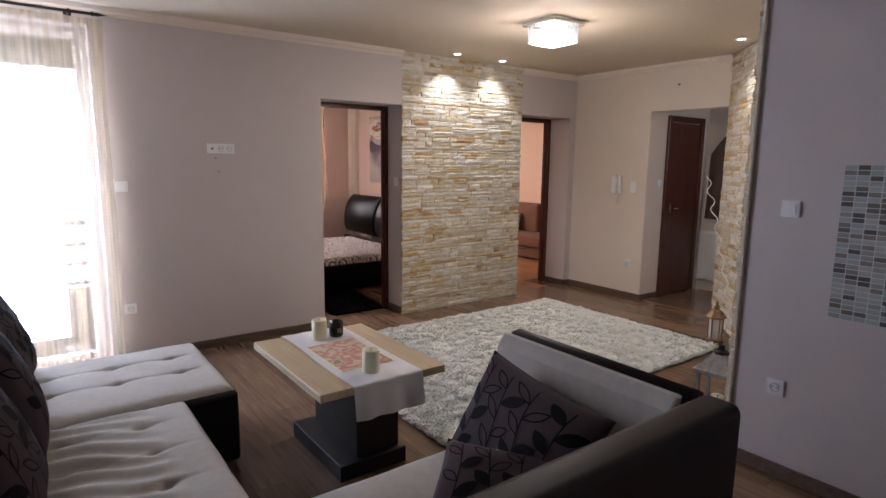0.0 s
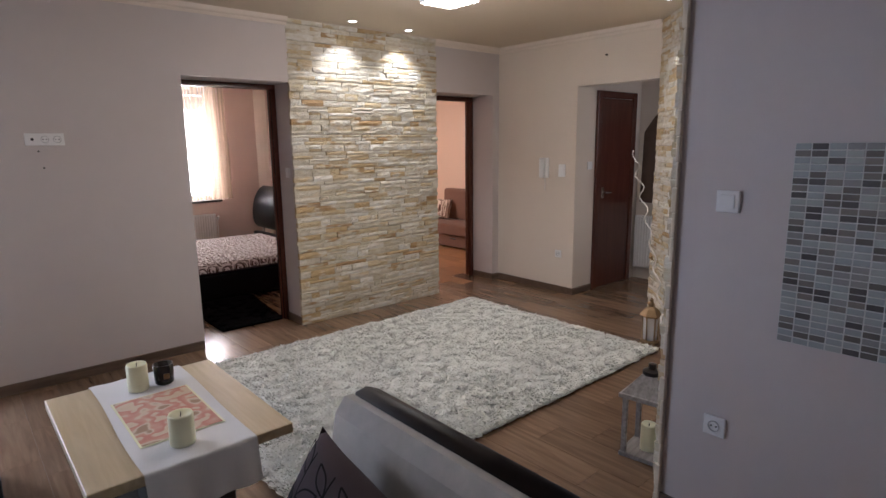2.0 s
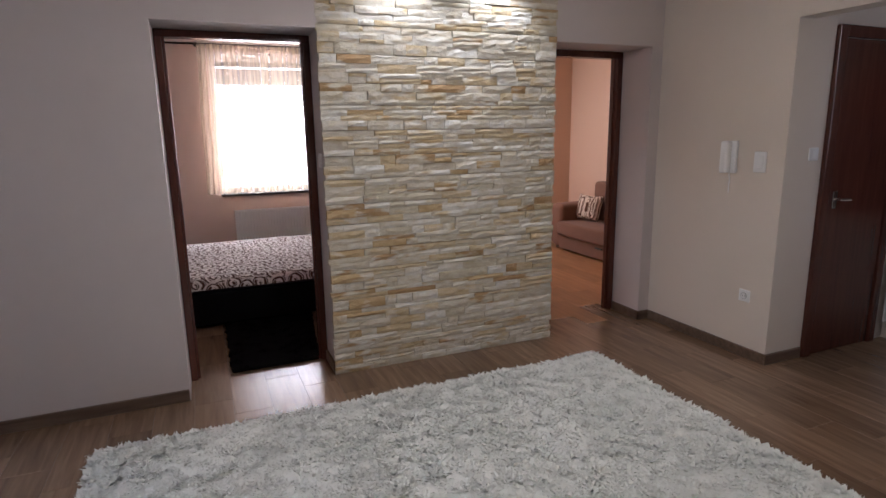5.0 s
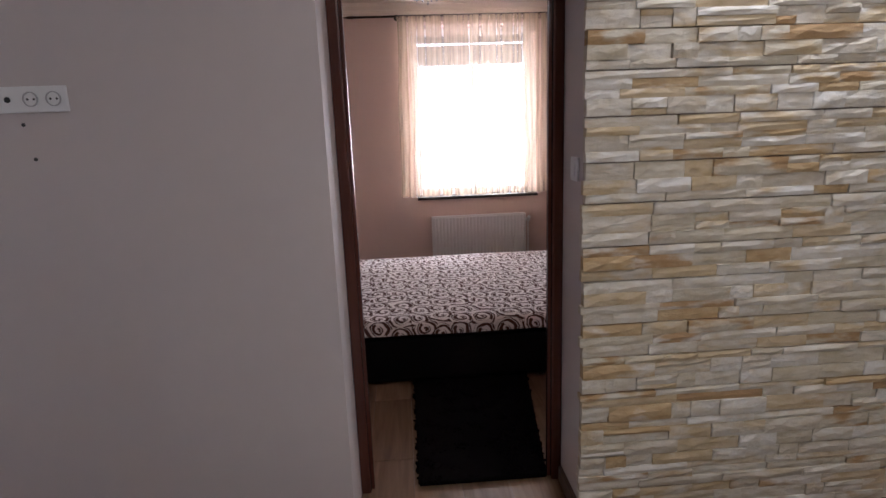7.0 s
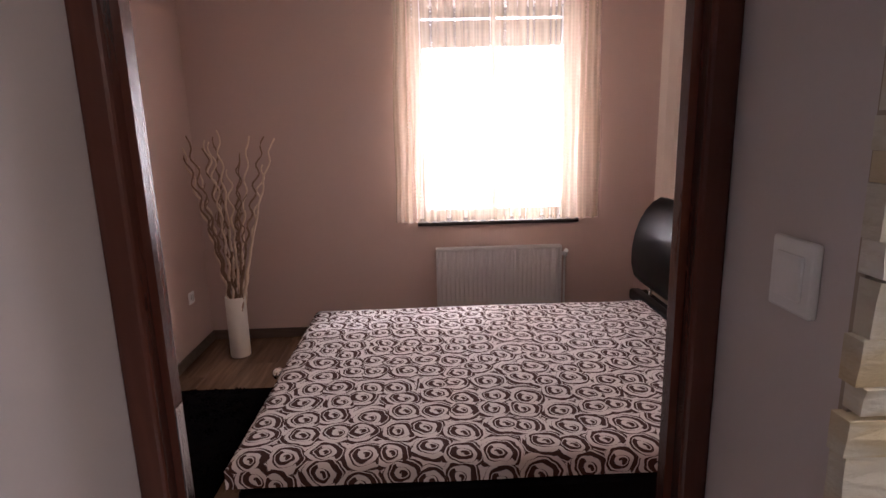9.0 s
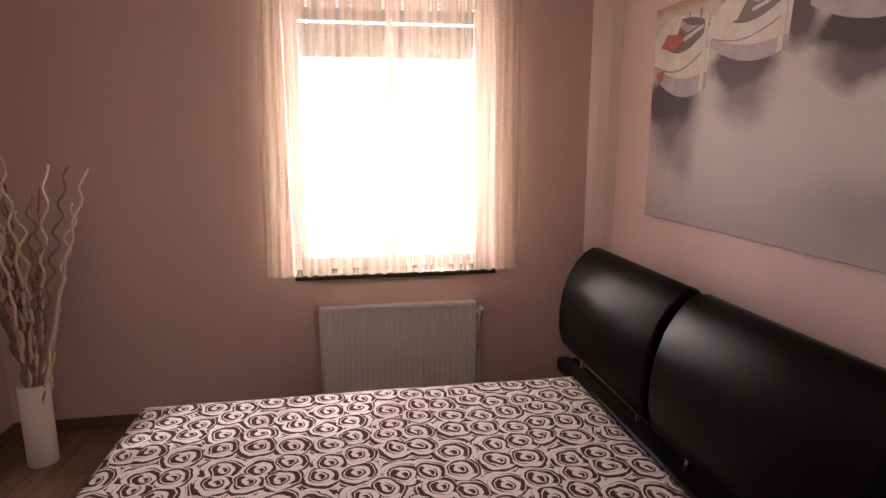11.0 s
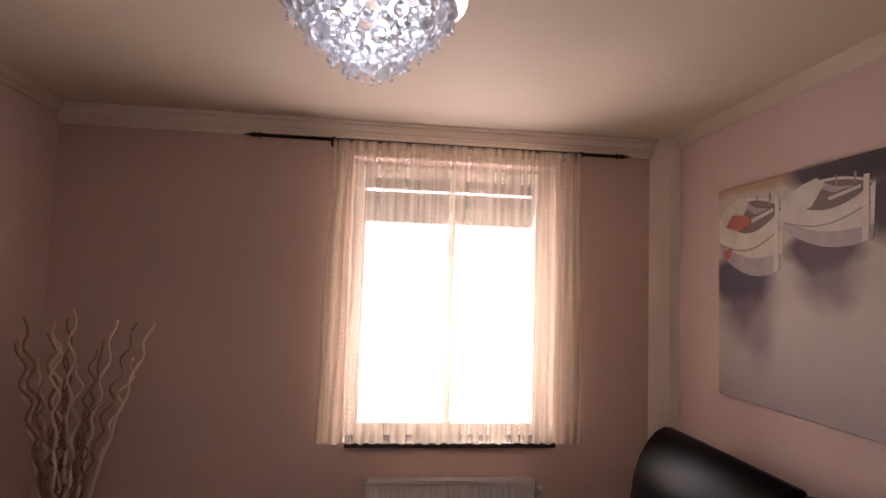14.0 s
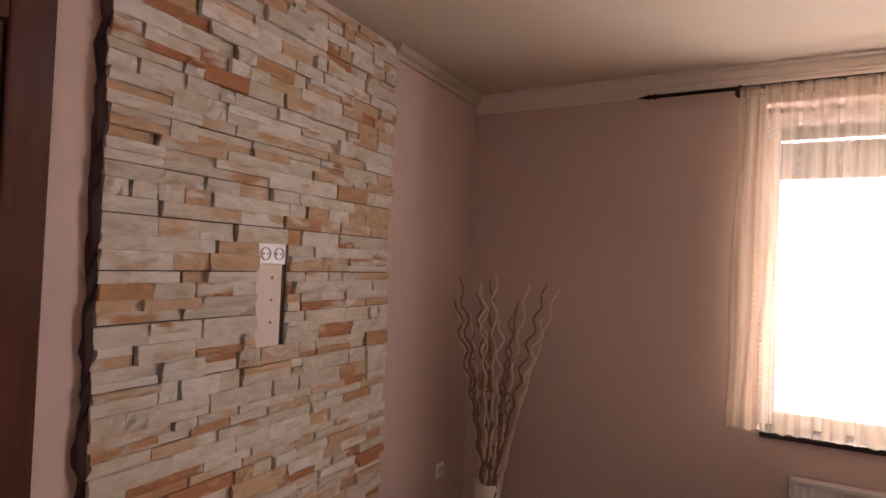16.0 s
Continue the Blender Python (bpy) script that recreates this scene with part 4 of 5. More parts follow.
l.new(tc.outputs["Object"], dv.inputs[2])
vr = ramp_of(M["canvas"], ((0.0, (0.34, 0.29, 0.28)), (0.16, (0.42, 0.37, 0.34)), (0.42, (0.52, 0.47, 0.405)), (0.75, (0.51, 0.45, 0.38))))
zz = n.new("ShaderNodeMath")
zz.operation = "MULTIPLY"
zz.inputs[1].default_value = 1 / PH
l.new(sep.outputs[2], zz.inputs[0])
l.new(zz.outputs[0], vr.inputs[0])
col = vr.outputs[0]


def patch(col, cx, cz, rx, rz, color, hard=0.5):
    """A soft-edged painted blot on the canvas."""
    s, ln, rp, mx = n.new("ShaderNodeVectorMath"), n.new("ShaderNodeVectorMath"), n.new("ShaderNodeMapRange"), n.new("ShaderNodeMix")
    s.operation, ln.operation = "MULTIPLY_ADD", "LENGTH"
    s.inputs[1].default_value = (1 / rx, 0, 1 / rz)
    s.inputs[2].default_value = (-(cx + 0.03) / rx, 0, -(cz + 0.06) / rz)
    l.new(dv.outputs[0], s.inputs[0])
    l.new(s.outputs[0], ln.inputs[0])
    rp.inputs["From Min"].default_value, rp.inputs["From Max"].default_value = hard, 1.0
    rp.inputs["To Min"].default_value, rp.inputs["To Max"].default_value = 1.0, 0.0
    l.new(ln.outputs["Value"], rp.inputs["Value"])
    mx.data_type = "RGBA"
    mx.inputs["B"].default_value = (*color, 1)
    l.new(rp.outputs[0], mx.inputs["Factor"])
    l.new(col, mx.inputs["A"])
    return mx.outputs["Result"]


col = patch(col, 0.25, 1.02, 0.55, 0.09, (0.42, 0.27, 0.16), 0.6)
col = patch(col, 0.78, 0.98, 0.34, 0.13, (0.05, 0.032, 0.042), 0.7)
col = patch(col, 1.46, 0.98, 0.26, 0.25, (0.045, 0.034, 0.045), 0.75)
col = patch(col, 0.94, 0.80, 0.10, 0.16, (0.10, 0.06, 0.07), 0.5)
col = patch(col, 0.20, 0.48, 0.25, 0.28, (0.16, 0.125, 0.15), 0.35)
col = patch(col, 0.16, 0.56, 0.26, 0.14, (0.075, 0.055, 0.08), 0.6)
col = patch(col, 0.30, 0.28, 0.12, 0.16, (0.28, 0.24, 0.25), 0.2)
col = patch(col, 0.68, 0.56, 0.20, 0.17, (0.20, 0.155, 0.165), 0.3)
col = patch(col, 0.65, 0.66, 0.24, 0.10, (0.085, 0.055, 0.065), 0.6)
col = patch(col, 1.22, 0.63, 0.25, 0.12, (0.14, 0.095, 0.11), 0.5)
col = patch(col, 1.20, 0.71, 0.24, 0.09, (0.05, 0.03, 0.038), 0.7)
col = patch(col, 1.30, 0.14, 0.45, 0.16, (0.30, 0.26, 0.28), 0.1)
l.new(col, b.inputs["Base Color"])
part("canvas", one(0, PW, 0.0, 0.034, 0, PH, bevel=0.003, seg=1), M["canvas"], pic)
M["boat_white"] = mat("boat_white_paint", (0.62, 0.57, 0.48), 0.7, var=0.3, scale=12, fine=80, bump=0.15)
M["boat_shade"] = mat("boat_shade_paint", (0.19, 0.145, 0.125), 0.7, var=0.2, scale=10, bump=0.15)
M["boat_grey"] = mat("boat_grey_paint", (0.40, 0.345, 0.335), 0.7, var=0.35, scale=14, fine=80, bump=0.15)
M["boat_red"] = mat("boat_red_paint", (0.40, 0.12, 0.075), 0.7, var=0.2, scale=10, bump=0.15)
M["boat_line"] = mat("boat_line_paint", (0.30, 0.235, 0.18), 0.7, var=0.2, bump=0.1)


def daub(name, pts, material, lift):
    bm = bmesh.new()
    vs = [bm.verts.new((x, -lift, z)) for x, z in pts]
    f = bm.faces.new(vs)
    r = bmesh.ops.extrude_face_region(bm, geom=[f])
    bmesh.ops.translate(bm, vec=(0, lift + 0.0005, 0), verts=[v for v in r["geom"] if isinstance(v, bmesh.types.BMVert)])
    bmesh.ops.recalc_face_normals(bm, faces=bm.faces[:])
    return part(name, bm, M[material], pic)


def boat(x, z, w, h, red=False):
    """A moored boat, bow towards the viewer: curved hull, open inside, folded sail, planks and posts."""
    q = lambda a, c: (x + a * w, z + c * h)
    low = [q(0.02 + 0.94 * s / 12, 0.50 - 0.50 * math.sin(math.pi * (0.08 + 0.62 * s / 12)) ** 0.8) for s in range(13)]
    rim = [q(0.99 - 0.98 * s / 12, 0.80 - 0.26 * math.sin(math.pi * s / 12) + 0.02 * (1 - s / 12)) for s in range(13)]
    daub("hull", low + rim, "boat_white", 0.0012)
    daub("hull_shade", [q(0.02 + 0.94 * s / 12, 0.50 - 0.50 * math.sin(math.pi * (0.08 + 0.62 * s / 12)) ** 0.8) for s in range(13)] + [q(0.96 - 0.94 * s / 12, 0.26 - 0.12 * math.sin(math.pi * s / 12) + 0.2 * s / 12) for s in range(13)], "boat_grey", 0.0018)
    back = [q(0.06 + 0.90 * s / 12, 0.78 + 0.16 * math.sin(math.pi * s / 12) ** 0.7) for s in range(13)]
    daub("inside", [q(0.97 - 0.93 * s / 12, 0.78 - 0.24 * math.sin(math.pi * s / 12)) for s in range(13)] + back, "boat_shade", 0.0018)
    daub("far_gunwale", back + [q(0.96 - 0.90 * s / 12, 0.81 + 0.17 * math.sin(math.pi * s / 12) ** 0.7) for s in range(13)], "boat_white", 0.0024)
    daub("folded_sail", [q(0.0, 0.72), q(0.10, 0.86), q(0.26, 0.97), q(0.42, 1.02), q(0.50, 0.92), q(0.44, 0.78), q(0.36, 0.62), q(0.22, 0.58), q(0.10, 0.62)], "boat_white", 0.003)
    daub("sail_fold", [q(0.40, 1.0), q(0.62, 0.84), q(0.80, 0.80), q(0.60, 0.76), q(0.46, 0.86)], "boat_grey", 0.0026)
    for c in (0.45,):
        daub("strake_line", [q(0.04 + 0.9 * s / 10, c - 0.16 * math.sin(math.pi * s / 10) + 0.10 * s / 10) for s in range(11)] + [q(0.94 - 0.9 * s / 10, c - 0.019 - 0.16 * math.sin(math.pi * s / 10) + 0.10 * (1 - s / 10)) for s in range(11)], "boat_line", 0.0026)
    daub("stem_post", [q(0.86, 0.04), q(0.92, 0.06), q(0.94, 0.92), q(0.89, 0.92)], "boat_white", 0.0034)
    daub("thwart", [q(0.55, 0.66), q(0.86, 0.76), q(0.86, 0.80), q(0.54, 0.71)], "boat_white", 0.0028)
    for a in (0.62, 0.80):
        daub("thole_pin", [q(a, 0.84), q(a + 0.02, 0.84), q(a + 0.02, 0.99), q(a, 0.99)], "boat_line", 0.003)
    if red:
        daub("red_seat", [q(0.14, 0.66), q(0.26, 0.80), q(0.50, 0.76), q(0.56, 0.66), q(0.36, 0.58)], "boat_red", 0.0038)
        daub("red_mark", [q(0.08, 0.34), q(0.24, 0.38), q(0.20, 0.24), q(0.12, 0.22)], "boat_red", 0.003)


boat(0.004, 0.565, 0.455, 0.365, True)
boat(0.445, 0.665, 0.46, 0.27)
boat(0.965, 0.715, 0.475, 0.268)

# ---- twigs ----
def twig_vase(m, radius, height, tips, label, seed, mats, vase_mat="vase", thick=1.0, curl=1.0, turns=1.0, spread=1.0):
    t = thing("twig_vase", label, "vase", m)
    part("vase", lathe(bmesh.new(), [(radius * 0.94, 0), (radius, 0.01), (radius, height), (radius * 0.9, height), (radius * 0.88, 0.03), (0, 0.03)], 28), M[vase_mat], t, smooth=True)
    rng = random.Random(seed)
    for i, tip in enumerate(tips):
        a = rng.uniform(0, 6.28)
        p0 = Vector((radius * 0.5 * math.cos(a), radius * 0.5 * math.sin(a), 0.03))
        p1 = Vector((tip[0] * spread, tip[1] * spread, tip[2]))
        pts = []
        ph, fr = rng.uniform(0, 6.28), rng.uniform(8, 12) * turns
        for s in range(71):
            q = s / 70
            p = p0.lerp(p1, q)
            bow = 0.5 * math.sin(math.pi * q) * 0.12
            p.x -= bow * (p1.x - p0.x)
            p.y -= bow * (p1.y - p0.y)
            w = 0.019 * curl * q ** 0.5 * (1.0 if q < 0.95 else 0.6)
            p.x += w * math.sin(fr * 6.28 * q + ph) * (0.6 + 0.4 * math.sin(3 * q + ph))
            p.y += w * math.cos(fr * 5.3 * q + ph)
            pts.append(p)
        part("twig", tube(bmesh.new(), pts, 0.012 * thick, 0.005 * thick, 6), M[mats[i % len(mats)]], t, smooth=True)
        if i % 2:
            k = rng.randint(30, 42)
            q0 = pts[k]
            d = (p1 - p0).normalized() + Vector((rng.uniform(-0.35, 0.35), rng.uniform(-0.3, 0.3), 0))
            side = [q0 + d * (0.36 * s / 12) + Vector((0.012 * math.sin(s * 1.7), 0.012 * math.cos(s * 1.4), 0)) * (s > 0) for s in range(13)]
            part("side_twig", tube(bmesh.new(), side, 0.0065, 0.003, 5), M[mats[i % len(mats)]], t, smooth=True)
    return t


twig_vase(pose(-0.885, 3.265, 0), 0.068, 0.425, [(-0.27, 0.0, 1.43), (-0.19, -0.10, 1.50), (-0.02, 0.05, 1.53), (-0.07, 0.1, 1.49), (0.22, 0.0, 1.49), (0.34, -0.05, 1.485), (0.38, 0.08, 1.47), (0.10, 0.15, 1.38), (0.28, 0.12, 1.30), (-0.10, 0.18, 1.30), (-0.04, -0.08, 1.46), (-0.12, 0.02, 1.42), (0.04, 0.02, 1.28), (0.16, -0.08, 1.36), (-0.2, 0.08, 1.30), (-0.24, -0.05, 1.38), (-0.15, 0.12, 1.47)],
          "tall white cylinder vase of curly dried twigs", 4, ["twig", "twig_dark"], spread=0.87)
twig_vase(pose(1.55, -3.14, 0), 0.07, 0.40, [(0.64, 0.75, 1.52), (0.42, 0.20, 1.50), (0.30, 0.30, 1.28), (0.10, 0.14, 1.35), (0.62, 0.28, 1.1)],
          "white vase of curly pale twigs before the stone", 9, ["vase", "twig"], thick=0.6, curl=1.25, turns=1.5)

# ---- shag rug ----
rug = thing("shag_rug", "large cream shaggy rug on the wood floor", "rug", pose(0, 0, 0))
part("backing", one(-0.40, 2.50, -2.44, -0.48, 0.0, 0.023), M["shag"], rug)


def tufts(n, x0, x1, y0, y1, seed, tall=1.0, skew=0.0):
    g = np.random.default_rng(seed)
    px, py = g.uniform(x0, x1, n), g.uniform(y0, y1, n)
    px = px + skew * (py - y0) * (px - x0) / (x1 - x0)
    a, h = g.uniform(0, 2 * np.pi, n), g.uniform(0.027, 0.034, n) * tall
    w = g.uniform(0.007, 0.013, n)
    lean, la = g.uniform(0.020, 0.044, n) * tall ** 3, g.uniform(0, 2 * np.pi, n)
    clump = 0.012 * np.sin(px * 23 + np.sin(py * 17) * 2) * np.sin(py * 21 + np.sin(px * 13) * 2)
    h = h + clump * 0.6
    dx, dy = np.cos(a) * w, np.sin(a) * w
    lx, ly = np.cos(la) * lean, np.sin(la) * lean
    b0 = np.stack([px - dx, py - dy, np.full(n, 0.008)], 1)
    b1 = np.stack([px + dx, py + dy, np.full(n, 0.008)], 1)
    m0 = np.stack([px - dx + lx * 0.4, py - dy + ly * 0.4, h * 0.65], 1)
    m1 = np.stack([px + dx + lx * 0.4, py + dy + ly * 0.4, h * 0.65], 1)
    tp = np.stack([px + lx, py + ly, h], 1)
    verts = np.stack([b0, b1, m1, m0, tp], 1).reshape(-1, 3)
    i = np.arange(n)[:, None] * 5
    quads = (i + np.array([[0, 1, 2, 3]])).tolist()
    tris = (i + np.array([[3, 2, 4]])).tolist()
    me = bpy.data.meshes.new("tuft_layer")
    me.from_pydata(verts.tolist(), [], quads + tris)
    return me


me = tufts(120000, -0.43, 2.53, -2.47, -0.45, 2)
me.materials.append(M["shag"])
pile = new("tuft_layer", me)
pile.parent = rug
tagged(pile, kind="stuff")

for ob, (x0, x1, y0, y1, skew) in zip(mats, ((0.246, 0.796, 0.290, 1.61, 0.13), (-1.08, -0.51, 1.37, 2.68, 0.0))):
    me = tufts(9000, x0, x1, y0, y1, 5, 0.8, skew)
    me.materials.append(M["black_shag"])
    o = new("tuft_layer", me)
    o.parent = ob
    tagged(o, kind="stuff")

# ---- coffee table ----
TX0, TX1, TY0, TY1, TZ = -1.207, -0.518, -2.588, -1.688, 0.535
tab = thing("coffee_table", "low coffee table with pale oak top, dark base", "coffee table", pose(0, 0, 0))
for a, b, lo in ((TX0, TX0 + 0.208, 0.0), (TX0 + 0.210, TX1 - 0.210, 0.002), (TX1 - 0.208, TX1, 0.0)):
    part("top_board", one(a, b, TY0, TY1, TZ - 0.04 + lo, TZ, bevel=0.003, seg=1), M["oak"], tab)
part("column", one(-0.945, -0.70, -2.43, -1.92, 0.085, TZ - 0.04, bevel=0.004, seg=1), M["wenge"], tab, "dark wenge block under the top")
part("plinth", one(-1.055, -0.675, -2.465, -1.86, 0.0, 0.085, bevel=0.004, seg=1), M["wenge"], tab)
for y in (TY0 + 0.09, TY1 - 0.09):
    part("rail", cyl(bmesh.new(), (TX0 + 0.09, y, TZ - 0.05), (TX1 - 0.09, y, TZ - 0.05), 0.01), M["chrome"], tab)


def runner(u, v):
    x = -1.045 + u * 0.38
    top = TY1 - TY0 + 0.022
    s = v * (0.05 + top + 0.165)
    if s < 0.05: y, z = TY1 + 0.008, TZ - 0.045 + s
    elif s < 0.05 + top: y, z = TY1 + 0.008 - (s - 0.05), TZ + 0.0055
    else:
        d = s - 0.05 - top
        y, z = TY0 - 0.014 - 0.012 * math.sin(u * 9) ** 2 * d * 8 - 0.06 * d, TZ + 0.005 - d
    return (x + 0.006 * math.sin(v * 7), y, z + 0.0015 * math.sin(u * 20 + v * 9))


run = thing("table_runner", "white linen runner hanging over the table end", "table runner")
part("cloth", grid_sheet(bmesh.new(), 24, 119, runner), M["linen"], run, smooth=True)
part("hem", grid_sheet(bmesh.new(), 24, 3, lambda u, v: tuple(a + b for a, b in zip(runner(u, 0.985 + 0.015 * v), (0, -0.0025, 0)))), M["linen"], run, smooth=True)
M["floral"] = mat("floral_print", (0.7, 0.5, 0.4), 0.8, fine=300)
n, l, b = nodes_of(M["floral"])
vo, tc = n.new("ShaderNodeTexNoise"), n.new("ShaderNodeTexCoord")
vo.inputs["Scale"].default_value, vo.inputs["Detail"].default_value, vo.inputs["Distortion"].default_value = 13.0, 1, 0.15
l.new(tc.outputs["Object"], vo.inputs["Vector"])
fr = ramp_of(M["floral"], ((0.0, (0.60, 0.46, 0.34)), (0.38, (0.66, 0.53, 0.40)), (0.44, (0.56, 0.24, 0.19)), (0.54, (0.60, 0.33, 0.25)), (0.60, (0.67, 0.55, 0.43)), (0.68, (0.38, 0.25, 0.17))), "EASE")
l.new(vo.outputs["Fac"], fr.inputs[0])
l.new(fr.outputs[0], b.inputs["Base Color"])
pmat = thing("placemat", "red and beige floral placemat on the runner", "placemat")
part("border", one(-1.012, -0.712, -2.415, -1.955, TZ + 0.0075, TZ + 0.0093), M["wax"], pmat, "plain cream border")
part("print", one(-1.004, -0.720, -2.407, -1.963, TZ + 0.0093, TZ + 0.0105), M["floral"], pmat)


def candle(x, y, z, r, h, label):
    t = thing("candle", label, "candle", pose(x, y, z), "cream pillar candles")
    rng = random.Random(int(x * 100))
    part("wax", lathe(bmesh.new(), [(r * 0.97, 0), (r, 0.004), (r, h - 0.008), (r * 0.93, h), (r * 0.8, h - 0.004), (r * 0.4, h - 0.012), (0, h - 0.014)], 28), M["wax"], t, smooth=True)
    part("wick", cyl(bmesh.new(), (0, 0, h - 0.014), (0.002, 0, h + 0.004), 0.0015, seg=6), M["dark_slot"], t)
    return t


candle(-0.882, -1.86, TZ + 0.0075, 0.042, 0.118, "cream pillar candle on the table runner")
candle(-0.885, -2.47, TZ + 0.0075, 0.043, 0.114, "cream pillar candle beside the floral placemat")
jar = thing("candle_jar", "dark smoked glass candle jar on the runner", "candle jar", pose(-0.776, -1.86, TZ + 0.0075))
part("glass", lathe(bmesh.new(), [(0.034, 0), (0.040, 0.006), (0.042, 0.09), (0.039, 0.09), (0.036, 0.02), (0, 0.016)], 28), M["smoke"], jar, smooth=True)
part("label_mark", one(-0.012, 0.012, -0.0445, -0.0415, 0.03, 0.055), M["brass"], jar, "small worn gold label")

# ---- corner sofa ----
sofa = thing("corner_sofa", "corner sofa with greige seats and dark leather frame", "sofa")


def tufted(x0, x1, y0, y1, z0, z1, buttons, seed, wrinkle=0.0, nx=110, ny=96):
    """A padded seat: crowned top, rounded rim, dimples at the buttons."""
    bm = bmesh.new()

    def f(u, v):
        x, y = x0 + u * (x1 - x0), y0 + v * (y1 - y0)
        e = min(x - x0, x1 - x, y - y0, y1 - y)
        z = z1 - 0.045 * math.exp(-e / 0.022) + 0.004 * noise.noise(Vector((x * 5, y * 5, seed)))
        for bx, by in buttons:
            d2 = (x - bx) ** 2 + (y - by) ** 2
            z -= 0.026 * math.exp(-d2 / 0.0005) + 0.020 * math.exp(-(abs(y - by) / 0.010 + abs(x - bx) / 0.075)) + 0.006 * math.exp(-d2 / 0.008)
        if wrinkle:
            w = math.sin((y * 60 + 5 * noise.noise(Vector((x * 3, y * 2, seed))) + 10 * (x - x0) ** 2))
            z += wrinkle * w * max(0, 1 - abs((x - (x0 + x1) / 2) / (0.36 * (x1 - x0))) ** 2) * (0.5 + 0.5 * noise.noise(Vector((x * 2.2, y * 3, seed + 4))))
        return (x, y, z)
    grid_sheet(bm, nx, ny, f)
    rim = [e for e in bm.edges if e.is_boundary]
    r = bmesh.ops.extrude_edge_only(bm, edges=rim)
    for v in r["geom"]:
        if isinstance(v, bmesh.types.BMVert):
            v.co.z = z0
    bmesh.ops.recalc_face_normals(bm, faces=bm.faces[:])
    return bm


part("chaise_base", one(-3.02, -1.392, -2.018, -1.112, 0.03, 0.405, bevel=0.025, seg=3), M["sofa_dark"], sofa)
part("chaise_seat", tufted(-2.75, -1.40, -2.0, -1.12, 0.37, 0.437, [(-1.59 - 0.298 * i, y) for i in range(4) for y in (-1.385, -1.64)], 1), M["sofa_light"], sofa, smooth=True)
part("long_base", one(-3.02, -1.634, -3.95, -2.022, 0.03, 0.40, bevel=0.025, seg=3), M["sofa_dark"], sofa)
part("long_seat", tufted(-2.75, -1.642, -3.10, -2.01, 0.37, 0.437, [(-1.87 - 0.298 * i, -2.235 - 0.262 * j) for i in range(3) for j in range(4)], 2, 0.032, 110, 110), M["sofa_light"], sofa, smooth=True)
part("corner_seat", tufted(-2.75, -1.60, -3.92, -3.11, 0.37, 0.43, [], 3), M["sofa_light"], sofa, smooth=True)
part("south_base", one(-1.66, -0.68, -3.95, -3.11, 0.03, 0.31, bevel=0.025, seg=3), M["sofa_dark"], sofa)
part("south_seat", tufted(-1.60, -0.70, -3.92, -3.09, 0.30, 0.43, [(-1.3, -3.4), (-1.0, -3.4)], 5), M["sofa_light"], sofa, smooth=True)
part("west_back", one(-3.04, -2.76, -3.95, -1.15, 0.03, 0.72, bevel=0.05, seg=4), M["sofa_dark"], sofa, smooth=True)
bm = one(-3.0, -0.475, -4.06, -3.925, 0.03, 0.85, bevel=0.035, seg=4)
part("south_back", bm, M["sofa_dark"], sofa, "dark leather back of the sofa", True)
bm = prism(bmesh.new(), [(-0.62, 0.03), (-0.475, 0.03), (-0.475, 0.80), (-0.485, 0.845), (-0.52, 0.862), (-0.56, 0.855), (-0.575, 0.82)], "y", -3.93, -3.10)
bmesh.ops.bevel(bm, geom=[e for e in bm.edges if abs(e.verts[0].co.y - e.verts[1].co.y) < 1e-6 and e.verts[0].co.y > -3.2], offset=0.03, segments=3, affect="EDGES", profile=0.5)
part("east_arm", bm, M["sofa_dark"], sofa, "dark leather sofa arm", True)
bm = prism(bmesh.new(), [(-0.72, 0.31), (-0.625, 0.31), (-0.577, 0.80), (-0.563, 0.845), (-0.59, 0.845), (-0.625, 0.80)], "y", -3.91, -3.095)
bmesh.ops.bevel(bm, geom=[e for e in bm.edges if abs(e.verts[0].co.y - e.verts[1].co.y) < 1e-6], offset=0.012, segments=2, affect="EDGES", profile=0.5)
part("arm_pad", bm, M["sofa_light"], sofa, "greige fabric pad inside the arm")
for x, y in ((-2.95, -1.2), (-1.5, -1.2), (-2.95, -3.85), (-0.75, -3.85), (-0.75, -3.2), (-1.5, -1.95)):
    part("foot", cyl(bmesh.new(), (x, y, 0), (x, y, 0.035), 0.03), M["wenge"], sofa)


